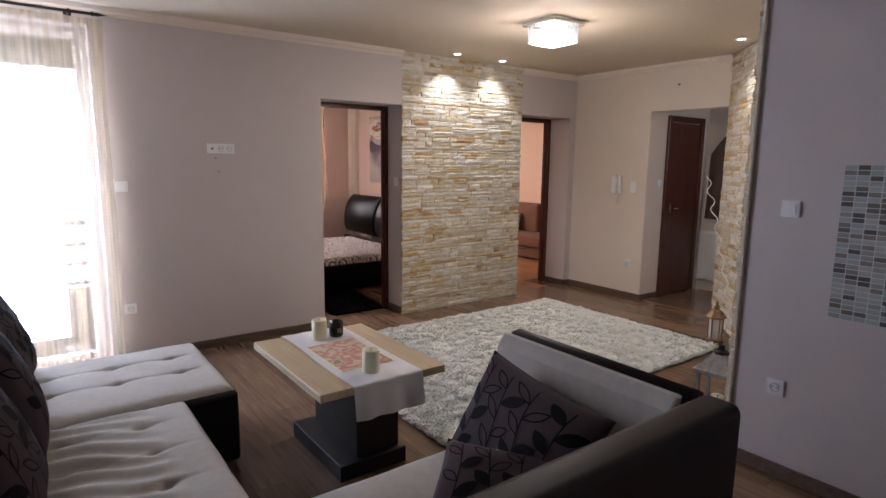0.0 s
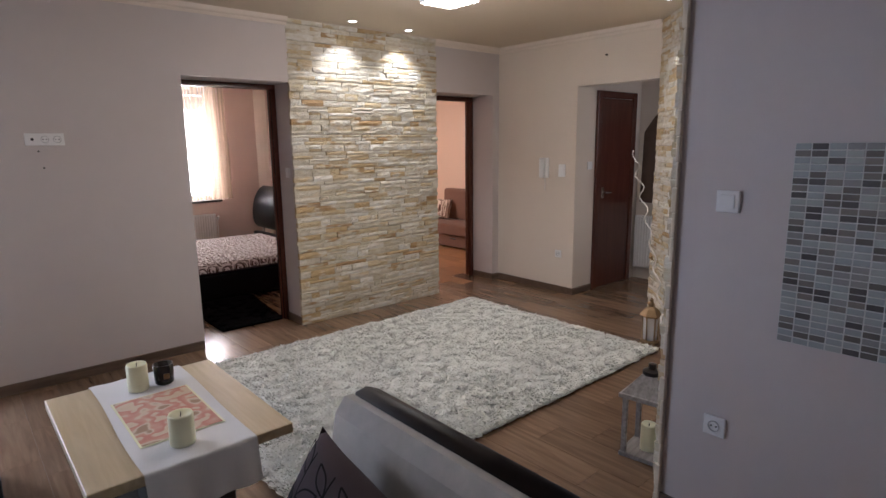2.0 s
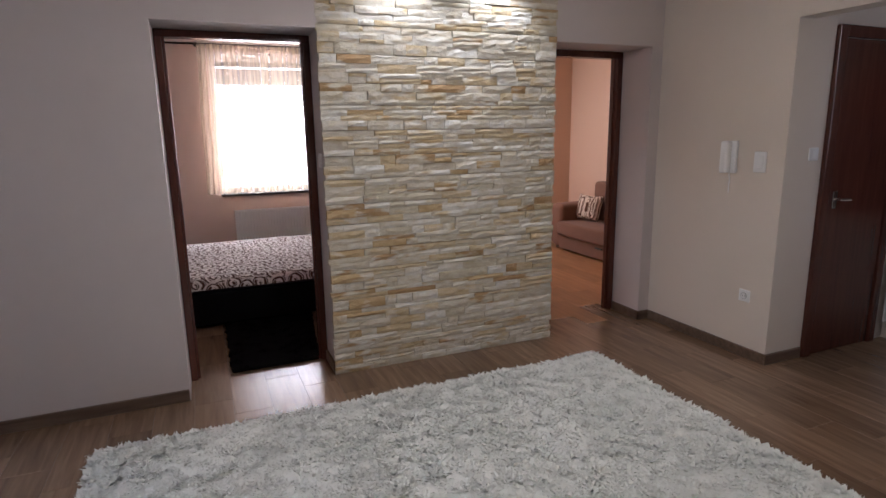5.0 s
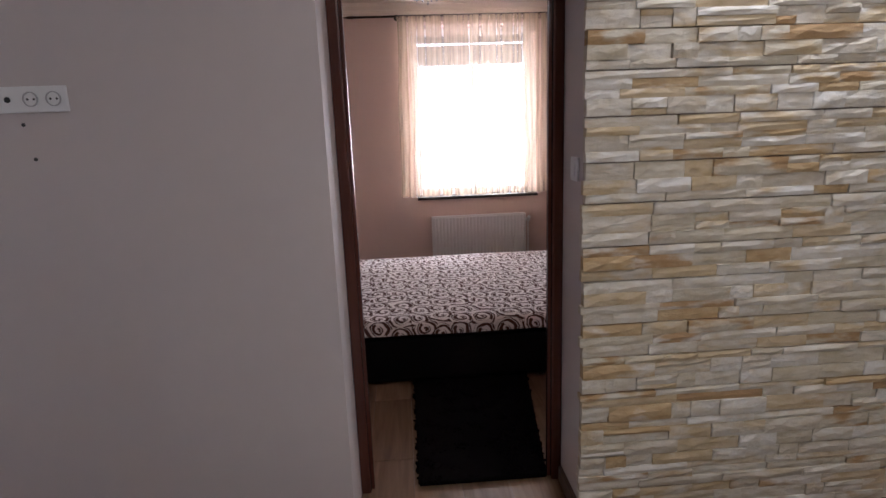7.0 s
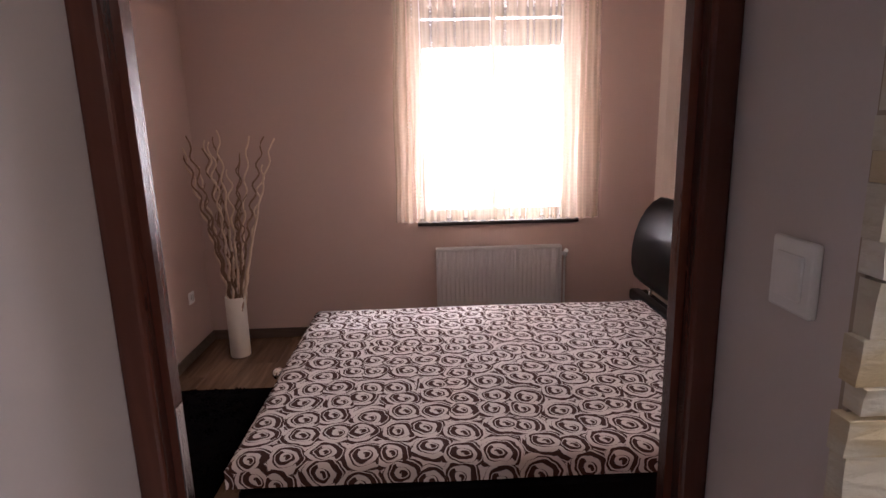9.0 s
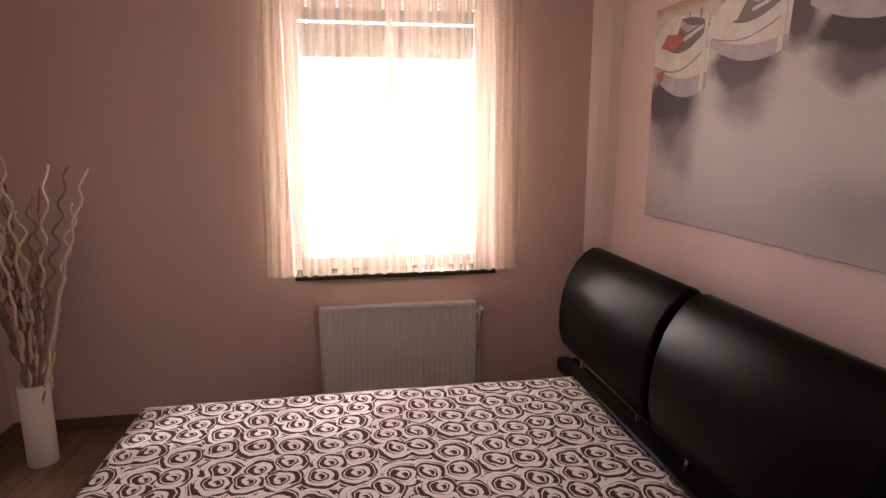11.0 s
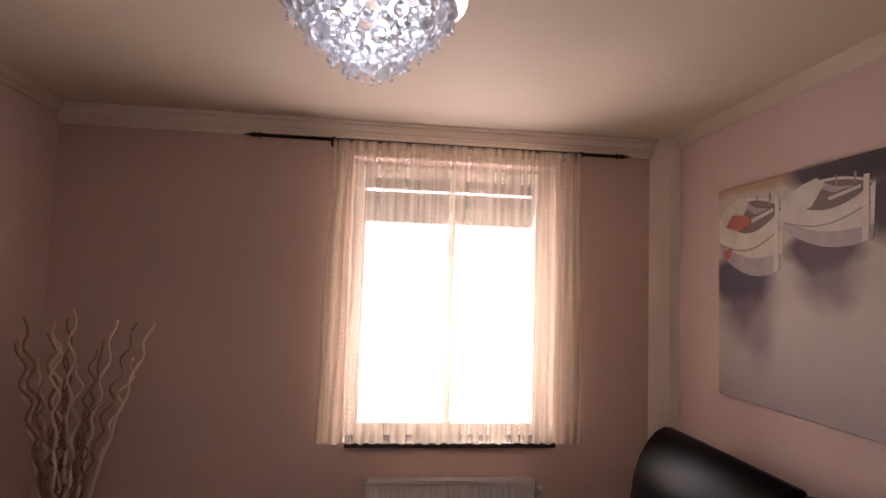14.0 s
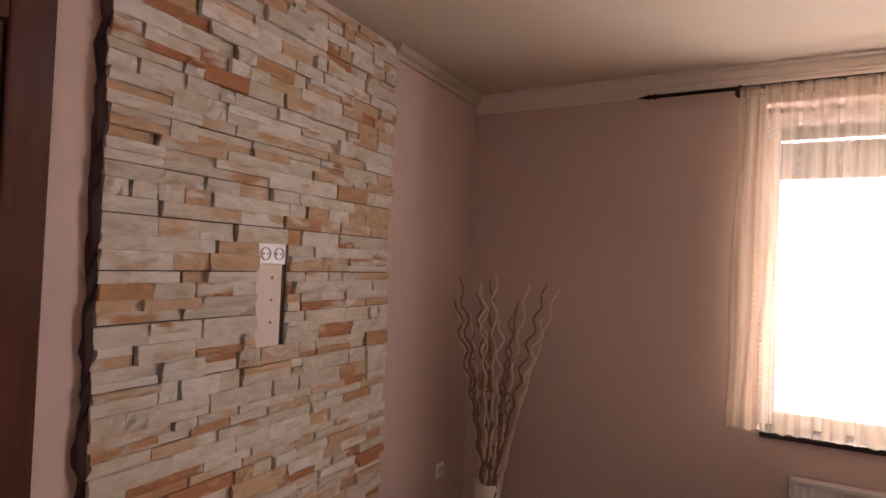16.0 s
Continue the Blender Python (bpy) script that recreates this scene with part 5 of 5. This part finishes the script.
def pillow(m, w, h, d, label, material, seed, leaves=True, name="throw_pillow"):
    """Local x across, z up, y through."""
    t = thing(name, label, "pillow", m, "throw pillows on the sofa" if leaves else "")

    def surf(u, v, s):
        a, c = 2 * u - 1, 2 * v - 1
        k = max(0.0, (1 - abs(a) ** 2.6)) ** 0.5 * max(0.0, (1 - abs(c) ** 2.6)) ** 0.5
        pin = 1 - 0.07 * (1 - abs(a) ** 2) * abs(c) ** 3
        pin2 = 1 - 0.07 * (1 - abs(c) ** 2) * abs(a) ** 3
        return Vector((a * w / 2 * pin2, s * (d / 2 * k + 0.004 * noise.noise(Vector((a * 2, c * 2, seed)))), c * h / 2 * pin))
    bm = bmesh.new()
    grid_sheet(bm, 22, 22, lambda u, v: surf(u, v, -1))
    grid_sheet(bm, 22, 22, lambda u, v: surf(u, v, 1))
    bmesh.ops.remove_doubles(bm, verts=bm.verts[:], dist=0.006)
    bmesh.ops.recalc_face_normals(bm, faces=bm.faces[:])
    part("cover", bm, material, t, smooth=True)
    if leaves:
        bm = bmesh.new()
        rng = random.Random(seed)

        def stroke(pts, wd):
            prev = None
            for i, (u, v) in enumerate(pts):
                u2, v2 = pts[min(i + 1, len(pts) - 1)]
                u1, v1 = pts[max(i - 1, 0)]
                dx, dy = u2 - u1, v2 - v1
                q = math.hypot(dx, dy) or 1
                ww = wd(i / (len(pts) - 1))
                e = []
                for sg in (-1, 1):
                    uu, vv = min(0.97, max(0.03, u - sg * dy / q * ww)), min(0.97, max(0.03, v + sg * dx / q * ww))
                    e.append(bm.verts.new(surf(uu, vv, -1) + Vector((0, -0.003, 0))))
                if prev:
                    bm.faces.new((prev[0], prev[1], e[1], e[0]))
                prev = e
        for st in range(4):
            u0 = 0.12 + 0.24 * st
            stem = [(u0 + 0.05 * math.sin(3 * q / 14 + st), 0.06 + 0.86 * q / 14) for q in range(15)]
            stroke(stem, lambda s: 0.005)
            for q in range(2, 14, 2):
                sg = 1 if (q // 2) % 2 else -1
                u, v = stem[q]
                an = math.pi / 2 - sg * rng.uniform(0.6, 1.0)
                ln = rng.uniform(0.15, 0.21)
                mid = [(u + ln * s / 8 * math.cos(an), v + ln * s / 8 * math.sin(an)) for s in range(9)]
                if rng.random() < 0.55:
                    stroke(mid, lambda s: 0.004 + 0.042 * math.sin(math.pi * s) ** 0.8)
                else:
                    for g in (-1, 1):
                        stroke([(a - g * math.sin(an) * 0.032 * math.sin(math.pi * i / 8), c + g * math.cos(an) * 0.032 * math.sin(math.pi * i / 8)) for i, (a, c) in enumerate(mid)], lambda s: 0.0055)
        part("leaf_embroidery", bm, M["leaf"], t, "black embroidered leaf sprays")
    return t


leafy = "dark aubergine throw pillow with black leaf embroidery"
pillow(pose(-0.83, -3.46, 0.585, -28, 0, -90) @ pose(0, 0, 0, 0, 6, 0), 0.62, 0.46, 0.17, leafy, M["cushion"], 3)
pillow(pose(-1.08, -3.66, 0.505, -68, 4, -52), 0.50, 0.46, 0.15, leafy, M["cushion"], 6)
for i, (x, y, rz) in enumerate(((-2.36, -1.45, 82), (-2.33, -2.1, 94), (-2.35, -2.75, 86), (-2.38, -3.35, 92))):
    pillow(pose(x, y, 0.70, -22, 0, rz), 0.56, 0.56, 0.20, leafy, M["cushion"], 11 + i)

# ---- lanterns by the stone corner ----
lan = thing("wooden_lantern", "weathered grey wooden lantern with a candle inside", "lantern", pose(1.145, -3.165, 0, 0, 0, 8) @ Matrix.Scale(0.92, 4))
part("base", one(-0.12, 0.12, -0.12, 0.12, 0, 0.025, bevel=0.003, seg=1), M["greywood"], lan)
for x in (-0.10, 0.10):
    for y in (-0.10, 0.10):
        part("post", one(x - 0.012, x + 0.012, y - 0.012, y + 0.012, 0.025, 0.345), M["greywood"], lan)
part("top_plate", one(-0.13, 0.13, -0.13, 0.13, 0.345, 0.37, bevel=0.003, seg=1), M["greywood"], lan)
bm = bmesh.new()
r = bmesh.ops.create_cone(bm, segments=4, radius1=0.165, radius2=0.06, depth=0.10, cap_ends=True)
bmesh.ops.transform(bm, matrix=pose(0, 0, 0.42, 0, 0, 45), verts=bm.verts[:])
part("roof", bm, M["greywood"], lan)
part("cap", lathe(bmesh.new(), [(0.05, 0.47), (0.05, 0.49), (0.02, 0.50), (0.02, 0.53), (0.0, 0.535)], 16), M["iron"], lan)
candle(1.145, -3.165, 0.023, 0.04, 0.14, "cream pillar candle inside the wooden lantern")
lan = thing("metal_lantern", "small aged brass lantern standing by the stone", "lantern", pose(2.67, -2.33, 0))
part("base", lathe(bmesh.new(), [(0.075, 0), (0.075, 0.02), (0.06, 0.03), (0, 0.03)], 6), M["brass"], lan)
for i in range(6):
    a = i * math.pi / 3
    part("post", cyl(bmesh.new(), (0.058 * math.cos(a), 0.058 * math.sin(a), 0.03), (0.062 * math.cos(a), 0.062 * math.sin(a), 0.22), 0.005, seg=6), M["brass"], lan)
part("roof", lathe(bmesh.new(), [(0.082, 0.22), (0.085, 0.23), (0.05, 0.28), (0.022, 0.30), (0.022, 0.32), (0.012, 0.34), (0.016, 0.355), (0.0, 0.375)], 6), M["brass"], lan)
part("glass", lathe(bmesh.new(), [(0.052, 0.03), (0.056, 0.22)], 6), M["crystal"], lan)

# ---- side room sofa ----
s2 = thing("settee", "brown velour settee with loose back cushions", "sofa", pose(0, 0, 0))
part("drawer_base", one(4.32, 5.10, 1.0, 2.62, 0.03, 0.20, bevel=0.01), M["brown_sofa"], s2)
part("seat", one(4.28, 5.0, 1.0, 2.62, 0.20, 0.375, bevel=0.035, seg=4), M["brown_sofa"], s2, smooth=True)
part("drawer_handle", one(4.305, 4.325, 1.75, 1.87, 0.15, 0.165), M["dark_slot"], s2)
part("back", one(4.93, 5.13, 1.0, 2.85, 0.03, 0.62, bevel=0.05, seg=4), M["brown_sofa"], s2, smooth=True)
part("arm", one(4.34, 5.12, 2.60, 2.86, 0.03, 0.585, bevel=0.07, seg=5), M["brown_sofa"], s2, smooth=True)
for y0, y1 in ((1.95, 2.55), (1.25, 1.90)):
    part("back_cushion", one(4.78, 4.95, y0, y1, 0.36, 0.86, bevel=0.05, seg=4), M["brown_sofa"], s2, smooth=True)
for x in (4.4, 5.05):
    for y in (1.08, 2.75):
        part("foot", cyl(bmesh.new(), (x, y, 0), (x, y, 0.035), 0.025), M["dark_slot"], s2)
pillow(pose(4.66, 2.47, 0.54, -18, 0, -80), 0.40, 0.32, 0.13, "brown and cream printed cushion on the settee", M["zebra"], 21, False)

# ---- mosaic panel ----
M["mosaic_grout"] = mat("pale_grout", (0.56, 0.56, 0.54), 0.85, var=0.06)
M["mosaic"] = mat("glazed_mosaic", (0.3, 0.31, 0.29), 0.25, fine=200, bump=0.05)
n, l, b = nodes_of(M["mosaic"])
mr = ramp_of(M["mosaic"], ((0.0, (0.12, 0.115, 0.11)), (0.13, (0.17, 0.155, 0.14)), (0.25, (0.24, 0.22, 0.20)), (0.42, (0.31, 0.31, 0.30)), (0.62, (0.36, 0.385, 0.39)), (0.84, (0.40, 0.42, 0.41))), "CONSTANT")
l.new(n.new("ShaderNodeObjectInfo").outputs["Random"], mr.inputs[0])
l.new(mr.outputs[0], b.inputs["Base Color"])
mos = thing("mosaic_panel", "mosaic panel of grey and green glazed tiles", "mosaic panel", pose(0.785, -3.822, 0.874) @ W)
MH, MW, ROWS, COLS = 0.0233, 0.0498, 30, 10
part("adhesive_bed", one(0.0, MW * COLS, -0.0074, 0, 0, MH * ROWS), M["mosaic_grout"], mos, "pale grey grout between the tiles")
tile = part("tile", one(0.0015, MW - 0.0015, -0.0085, -0.001, 0.0014, MH - 0.0014, bevel=0.0014, seg=1), M["mosaic"], mos)
for k in range(1, ROWS * COLS):
    o = new("tile", tile.data)
    o.parent = mos
    o.location = (k % COLS * MW, 0, k // COLS * MH)

# ---- split stone cladding ----
def stone_shapes(count, seed, material, rough=0.06):
    g = random.Random(seed)
    shapes = []
    for s in range(count):
        bm = bmesh.new()
        nx, nz = 4, 2
        front = [[None] * (nz + 1) for _ in range(nx + 1)]
        tilt = g.uniform(-0.09, 0.09)
        for i in range(nx + 1):
            for j in range(nz + 1):
                rim = i in (0, nx) or j in (0, nz)
                d = (0.70 if rim else 0.80) + g.uniform(-rough, rough) + tilt * (j / nz - 0.5)
                front[i][j] = bm.verts.new((i / nx + (0 if i in (0, nx) else g.uniform(-0.05, 0.05)), -d, j / nz + (0 if j in (0, nz) else g.uniform(-0.14, 0.14))))
        for i in range(nx):
            for j in range(nz):
                bm.faces.new((front[i][j], front[i + 1][j], front[i + 1][j + 1], front[i][j + 1]))
        ring = [front[i][0] for i in range(nx + 1)] + [front[nx][1], front[nx][2]] + [front[i][nz] for i in range(nx - 1, -1, -1)] + [front[0][1]]
        back = [bm.verts.new((v.co.x, 0, v.co.z)) for v in ring]
        for i in range(len(ring)):
            j = (i + 1) % len(ring)
            bm.faces.new((ring[j], ring[i], back[i], back[j]))
        me = bpy.data.meshes.new("stone")
        bm.to_mesh(me)
        bm.free()
        me.materials.append(M[material])
        shapes.append(me)
    return shapes


SHAPES = stone_shapes(14, 7, "stone")
RUSTY = stone_shapes(14, 8, "rust", 0.13)


def stone_wall(name, label, m, width, height, seed, near, hole=None, depth=(0.032, 0.050), rows=(0.028, 0.062), lengths=(0.07, 0.27), limit=300, upright=0.003, shapes=SHAPES, rest="stone_rest", bed_mat="mortar"):
    """Courses of split stone; those within near are pieces of their own, the rest one mesh."""
    t = thing(name, label, "stone cladding", m, kind="structure")
    part("mortar", one(0, width, -0.012, 0, 0, height), M[bed_mat], t)
    g = random.Random(seed)
    z, made, bed = 0.0, 0, 0.0
    rv, rf = [], []
    while z < height - 0.012:
        h = min(g.uniform(*rows), height - z)
        if height - z - h < 0.02:
            h = height - z
        x = -g.uniform(0.0, 0.012)
        bed += h
        joint = 0.0045 if bed > 0.12 else 0.0006
        if bed > 0.12:
            bed = 0.0
        while x < width - 0.01:
            w = g.uniform(*lengths) * (1.0 if h > 0.036 else 1.25)
            if width - x - w < 0.06:
                w = width - x + g.uniform(-0.004, 0.012)
            bx = (x, x + w, z, z + h)
            blocked = hole and bx[1] > hole[0] and bx[0] < hole[1] and bx[3] > hole[2] + 0.01 and bx[2] < hole[3] - 0.01
            spans = [(bx[0], bx[1])]
            if blocked:
                spans = [(a, c) for a, c in ((bx[0], min(bx[1], hole[0])), (max(bx[0], hole[1]), bx[1])) if c - a > 0.03]
            for a, c in spans:
                parts2 = [(z, h)]
                if h > 0.05 and g.random() < 0.35:
                    q = h * g.uniform(0.35, 0.65)
                    parts2 = [(z, q), (z + q, h - q)]
                for zz0, hh in parts2:
                    gap = joint if zz0 + hh > z + h - 0.001 else 0.0006
                    sc = (c - a - (0.0008 if g.random() < 0.6 else upright), g.uniform(*depth), hh - gap)
                    me = shapes[g.randrange(len(shapes))]
                    if near[0] < (a + c) / 2 < near[1] and near[2] < zz0 < near[3] and made < limit:
                        o = new("stone", me)
                        o.parent = t
                        o.location, o.scale = (a, -0.006, zz0), sc
                        made += 1
                    else:
                        k = len(rv)
                        rv += [(a + v.co.x * sc[0], -0.006 + v.co.y * sc[1], zz0 + v.co.z * sc[2]) for v in me.vertices]
                        rf += [[k + i for i in p.vertices] for p in me.polygons]
            x += w
        z += h
    me = bpy.data.meshes.new("stone_rest")
    me.from_pydata(rv, [], rf)
    me.materials.append(M[rest])
    o = new("stone_rest", me)
    o.parent = t
    tagged(o, kind="stuff")
    return t


stone_wall("stone_cladding_pier", "cream and ochre split stone between two doors", pose(0.858, 0.03, 0), 1.60, H - 0.004, 11, (0, 1.6, 0.85, 2.0))
bst = stone_wall("stone_cladding_bedroom", "cream and rust split stone panel in the bedroom", pose(WX, 1.325, 0, 0, 0, 90), 1.335, 2.575, 23, (0, 1.4, 0.9, 2.3), hole=(0.54, 0.685, 1.29, 1.63), depth=(0.015, 0.044), rows=(0.028, 0.064), lengths=(0.06, 0.25), upright=0.009, shapes=RUSTY, rest="rust_rest", bed_mat="joint_dark")
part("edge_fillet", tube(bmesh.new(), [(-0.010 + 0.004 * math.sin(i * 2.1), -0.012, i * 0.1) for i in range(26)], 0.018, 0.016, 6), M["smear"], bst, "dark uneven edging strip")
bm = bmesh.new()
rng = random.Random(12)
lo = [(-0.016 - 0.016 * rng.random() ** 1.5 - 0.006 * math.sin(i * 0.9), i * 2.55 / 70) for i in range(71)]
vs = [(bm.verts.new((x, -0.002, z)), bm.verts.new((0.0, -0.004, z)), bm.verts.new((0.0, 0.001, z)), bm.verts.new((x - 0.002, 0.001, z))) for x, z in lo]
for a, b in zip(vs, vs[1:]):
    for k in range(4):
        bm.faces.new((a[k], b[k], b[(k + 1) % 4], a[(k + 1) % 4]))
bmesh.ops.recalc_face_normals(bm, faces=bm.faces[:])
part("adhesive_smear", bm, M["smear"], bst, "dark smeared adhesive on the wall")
plate("wall_socket", "white double socket in the stone panel's gap", pose(WX + 0.012, 1.275 + 0.655, 1.585, 0, 0, 90), 0.066, 0.075, "socket", 2)
tagged(link_bm("recess_board", one(WX + 0.012, WX + 0.017, 1.866, 1.985, 1.255, 1.548), M["mould"]), "bare plaster strip under the socket with screw holes", "plaster strip")
gap_holes = thing("bracket_holes", "three reddish drilled holes in the stone panel's gap", "wall hole", pose(WX + 0.012, 1.94, 1.42))
for z in (-0.08, 0.0, 0.08):
    part("hole", cyl(bmesh.new(), (-0.002, 0, z), (0.0055, 0, z), 0.006, seg=10), M["frame"], gap_holes)
stone_wall("stone_cladding_diagonal", "cream split stone on the slanting wall", pose(1.958, -3.385, 0, 0, 0, 45) , 2.06, H - 0.004, 31, (1.2, 2.06, 0.3, 2.5)).matrix_world = pose(1.958 + 2.06 * 0.7071, -3.385 + 2.06 * 0.7071, 0, 0, 0, 225)
# The corner's cream bed puts the same lamplight into its joints.
stone_wall("stone_cladding_corner", "rough split stone edge at the wall corner", pose(1.97, -3.418, 0, 0, 0, 180), 1.185, H - 0.004, 37, (0.9, 1.3, 0.0, 2.6), limit=120, depth=(0.030, 0.046), bed_mat="lit_bed")

# ---- floors ----
fl = structure("floor", one(-3.65, 5.3, -6.45, 3.95, -0.12, -0.002), M["grout"], "brown wood-look plank floor", "floor")
PWD, PLN = 0.205, 0.60
plank = part("plank", one(0.0006, PWD - 0.0008, 0.0006, PLN - 0.0008, -0.002, 0.0, bevel=0.0006, seg=1), M["floor"], fl)
first_plank, made = True, 0
rv, rf, wv, wf = [], [], [], []
cube = [(v.co.x, v.co.y, v.co.z) for v in plank.data.vertices]
faces = [list(p.vertices) for p in plank.data.polygons]
for i in range(-19, 25):
    x = 0.02 + i * PWD
    for j in range(-11, 8):
        y = -0.09 + j * PLN - (0.2 * (i % 3))
        if y < -6.4 or x < -3.66 or (x > 1.0 and y < -3.98) or (x > 3.7 and y < -3.1) or x > 5.2 or y > 3.9 or (x < WX - 0.3 and y > 0.2):
            continue
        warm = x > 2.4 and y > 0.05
        near = not warm and -1.2 < x < 3.3 and -2.9 < y < 1.4
        if near and made < 300:
            o = plank if first_plank else new("plank", plank.data)
            first_plank = False
            o.parent = fl
            o.location = (x, y, 0)
            made += 1
        else:
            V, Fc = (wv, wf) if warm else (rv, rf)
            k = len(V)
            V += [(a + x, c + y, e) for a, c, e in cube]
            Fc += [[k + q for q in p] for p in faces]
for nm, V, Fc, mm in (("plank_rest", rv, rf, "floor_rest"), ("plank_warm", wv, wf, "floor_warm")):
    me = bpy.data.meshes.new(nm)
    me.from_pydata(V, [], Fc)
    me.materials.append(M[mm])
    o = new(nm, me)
    o.parent = fl
    tagged(o, kind="stuff")

# ---- balcony railing ----
rail = thing("balcony_railing", "grey metal balcony railing outside the glass door", "railing")
part("top_rail", one(-3.4, -1.7, 0.93, 0.97, 0.98, 1.02), M["shutter"], rail)
for i in range(5):
    part("bar", one(-3.4, -1.7, 0.94, 0.96, 0.12 + i * 0.17, 0.15 + i * 0.17), M["shutter"], rail)
for x in (-3.38, -2.85, -2.3, -1.75):
    part("post", one(x - 0.02, x + 0.02, 0.93, 0.97, -0.12, 0.98), M["shutter"], rail)
structure("balcony_slab", one(-3.65, -1.4, 0.35, 1.1, -0.25, -0.12), M["grout"], "grey concrete balcony slab", "balcony")

# ---- bright sky outside the windows ----
M["sky"] = mat("bright_haze", (1, 1, 1), 1.0, var=0.0, bump=0.0, emit=(1.0, 0.96, 0.91, 6.0))
for nm, x0, x1, y, top in (("backdrop_bedroom", -1.9, 3.3, 5.2, 2.6), ("backdrop_balcony", -4.6, -1.36, 3.2, 3.4)):
    structure(nm, one(x0, x1, y, y + 0.05, -1.5, top), M["sky"], "hazy overexposed brightness outside the window", "sky")
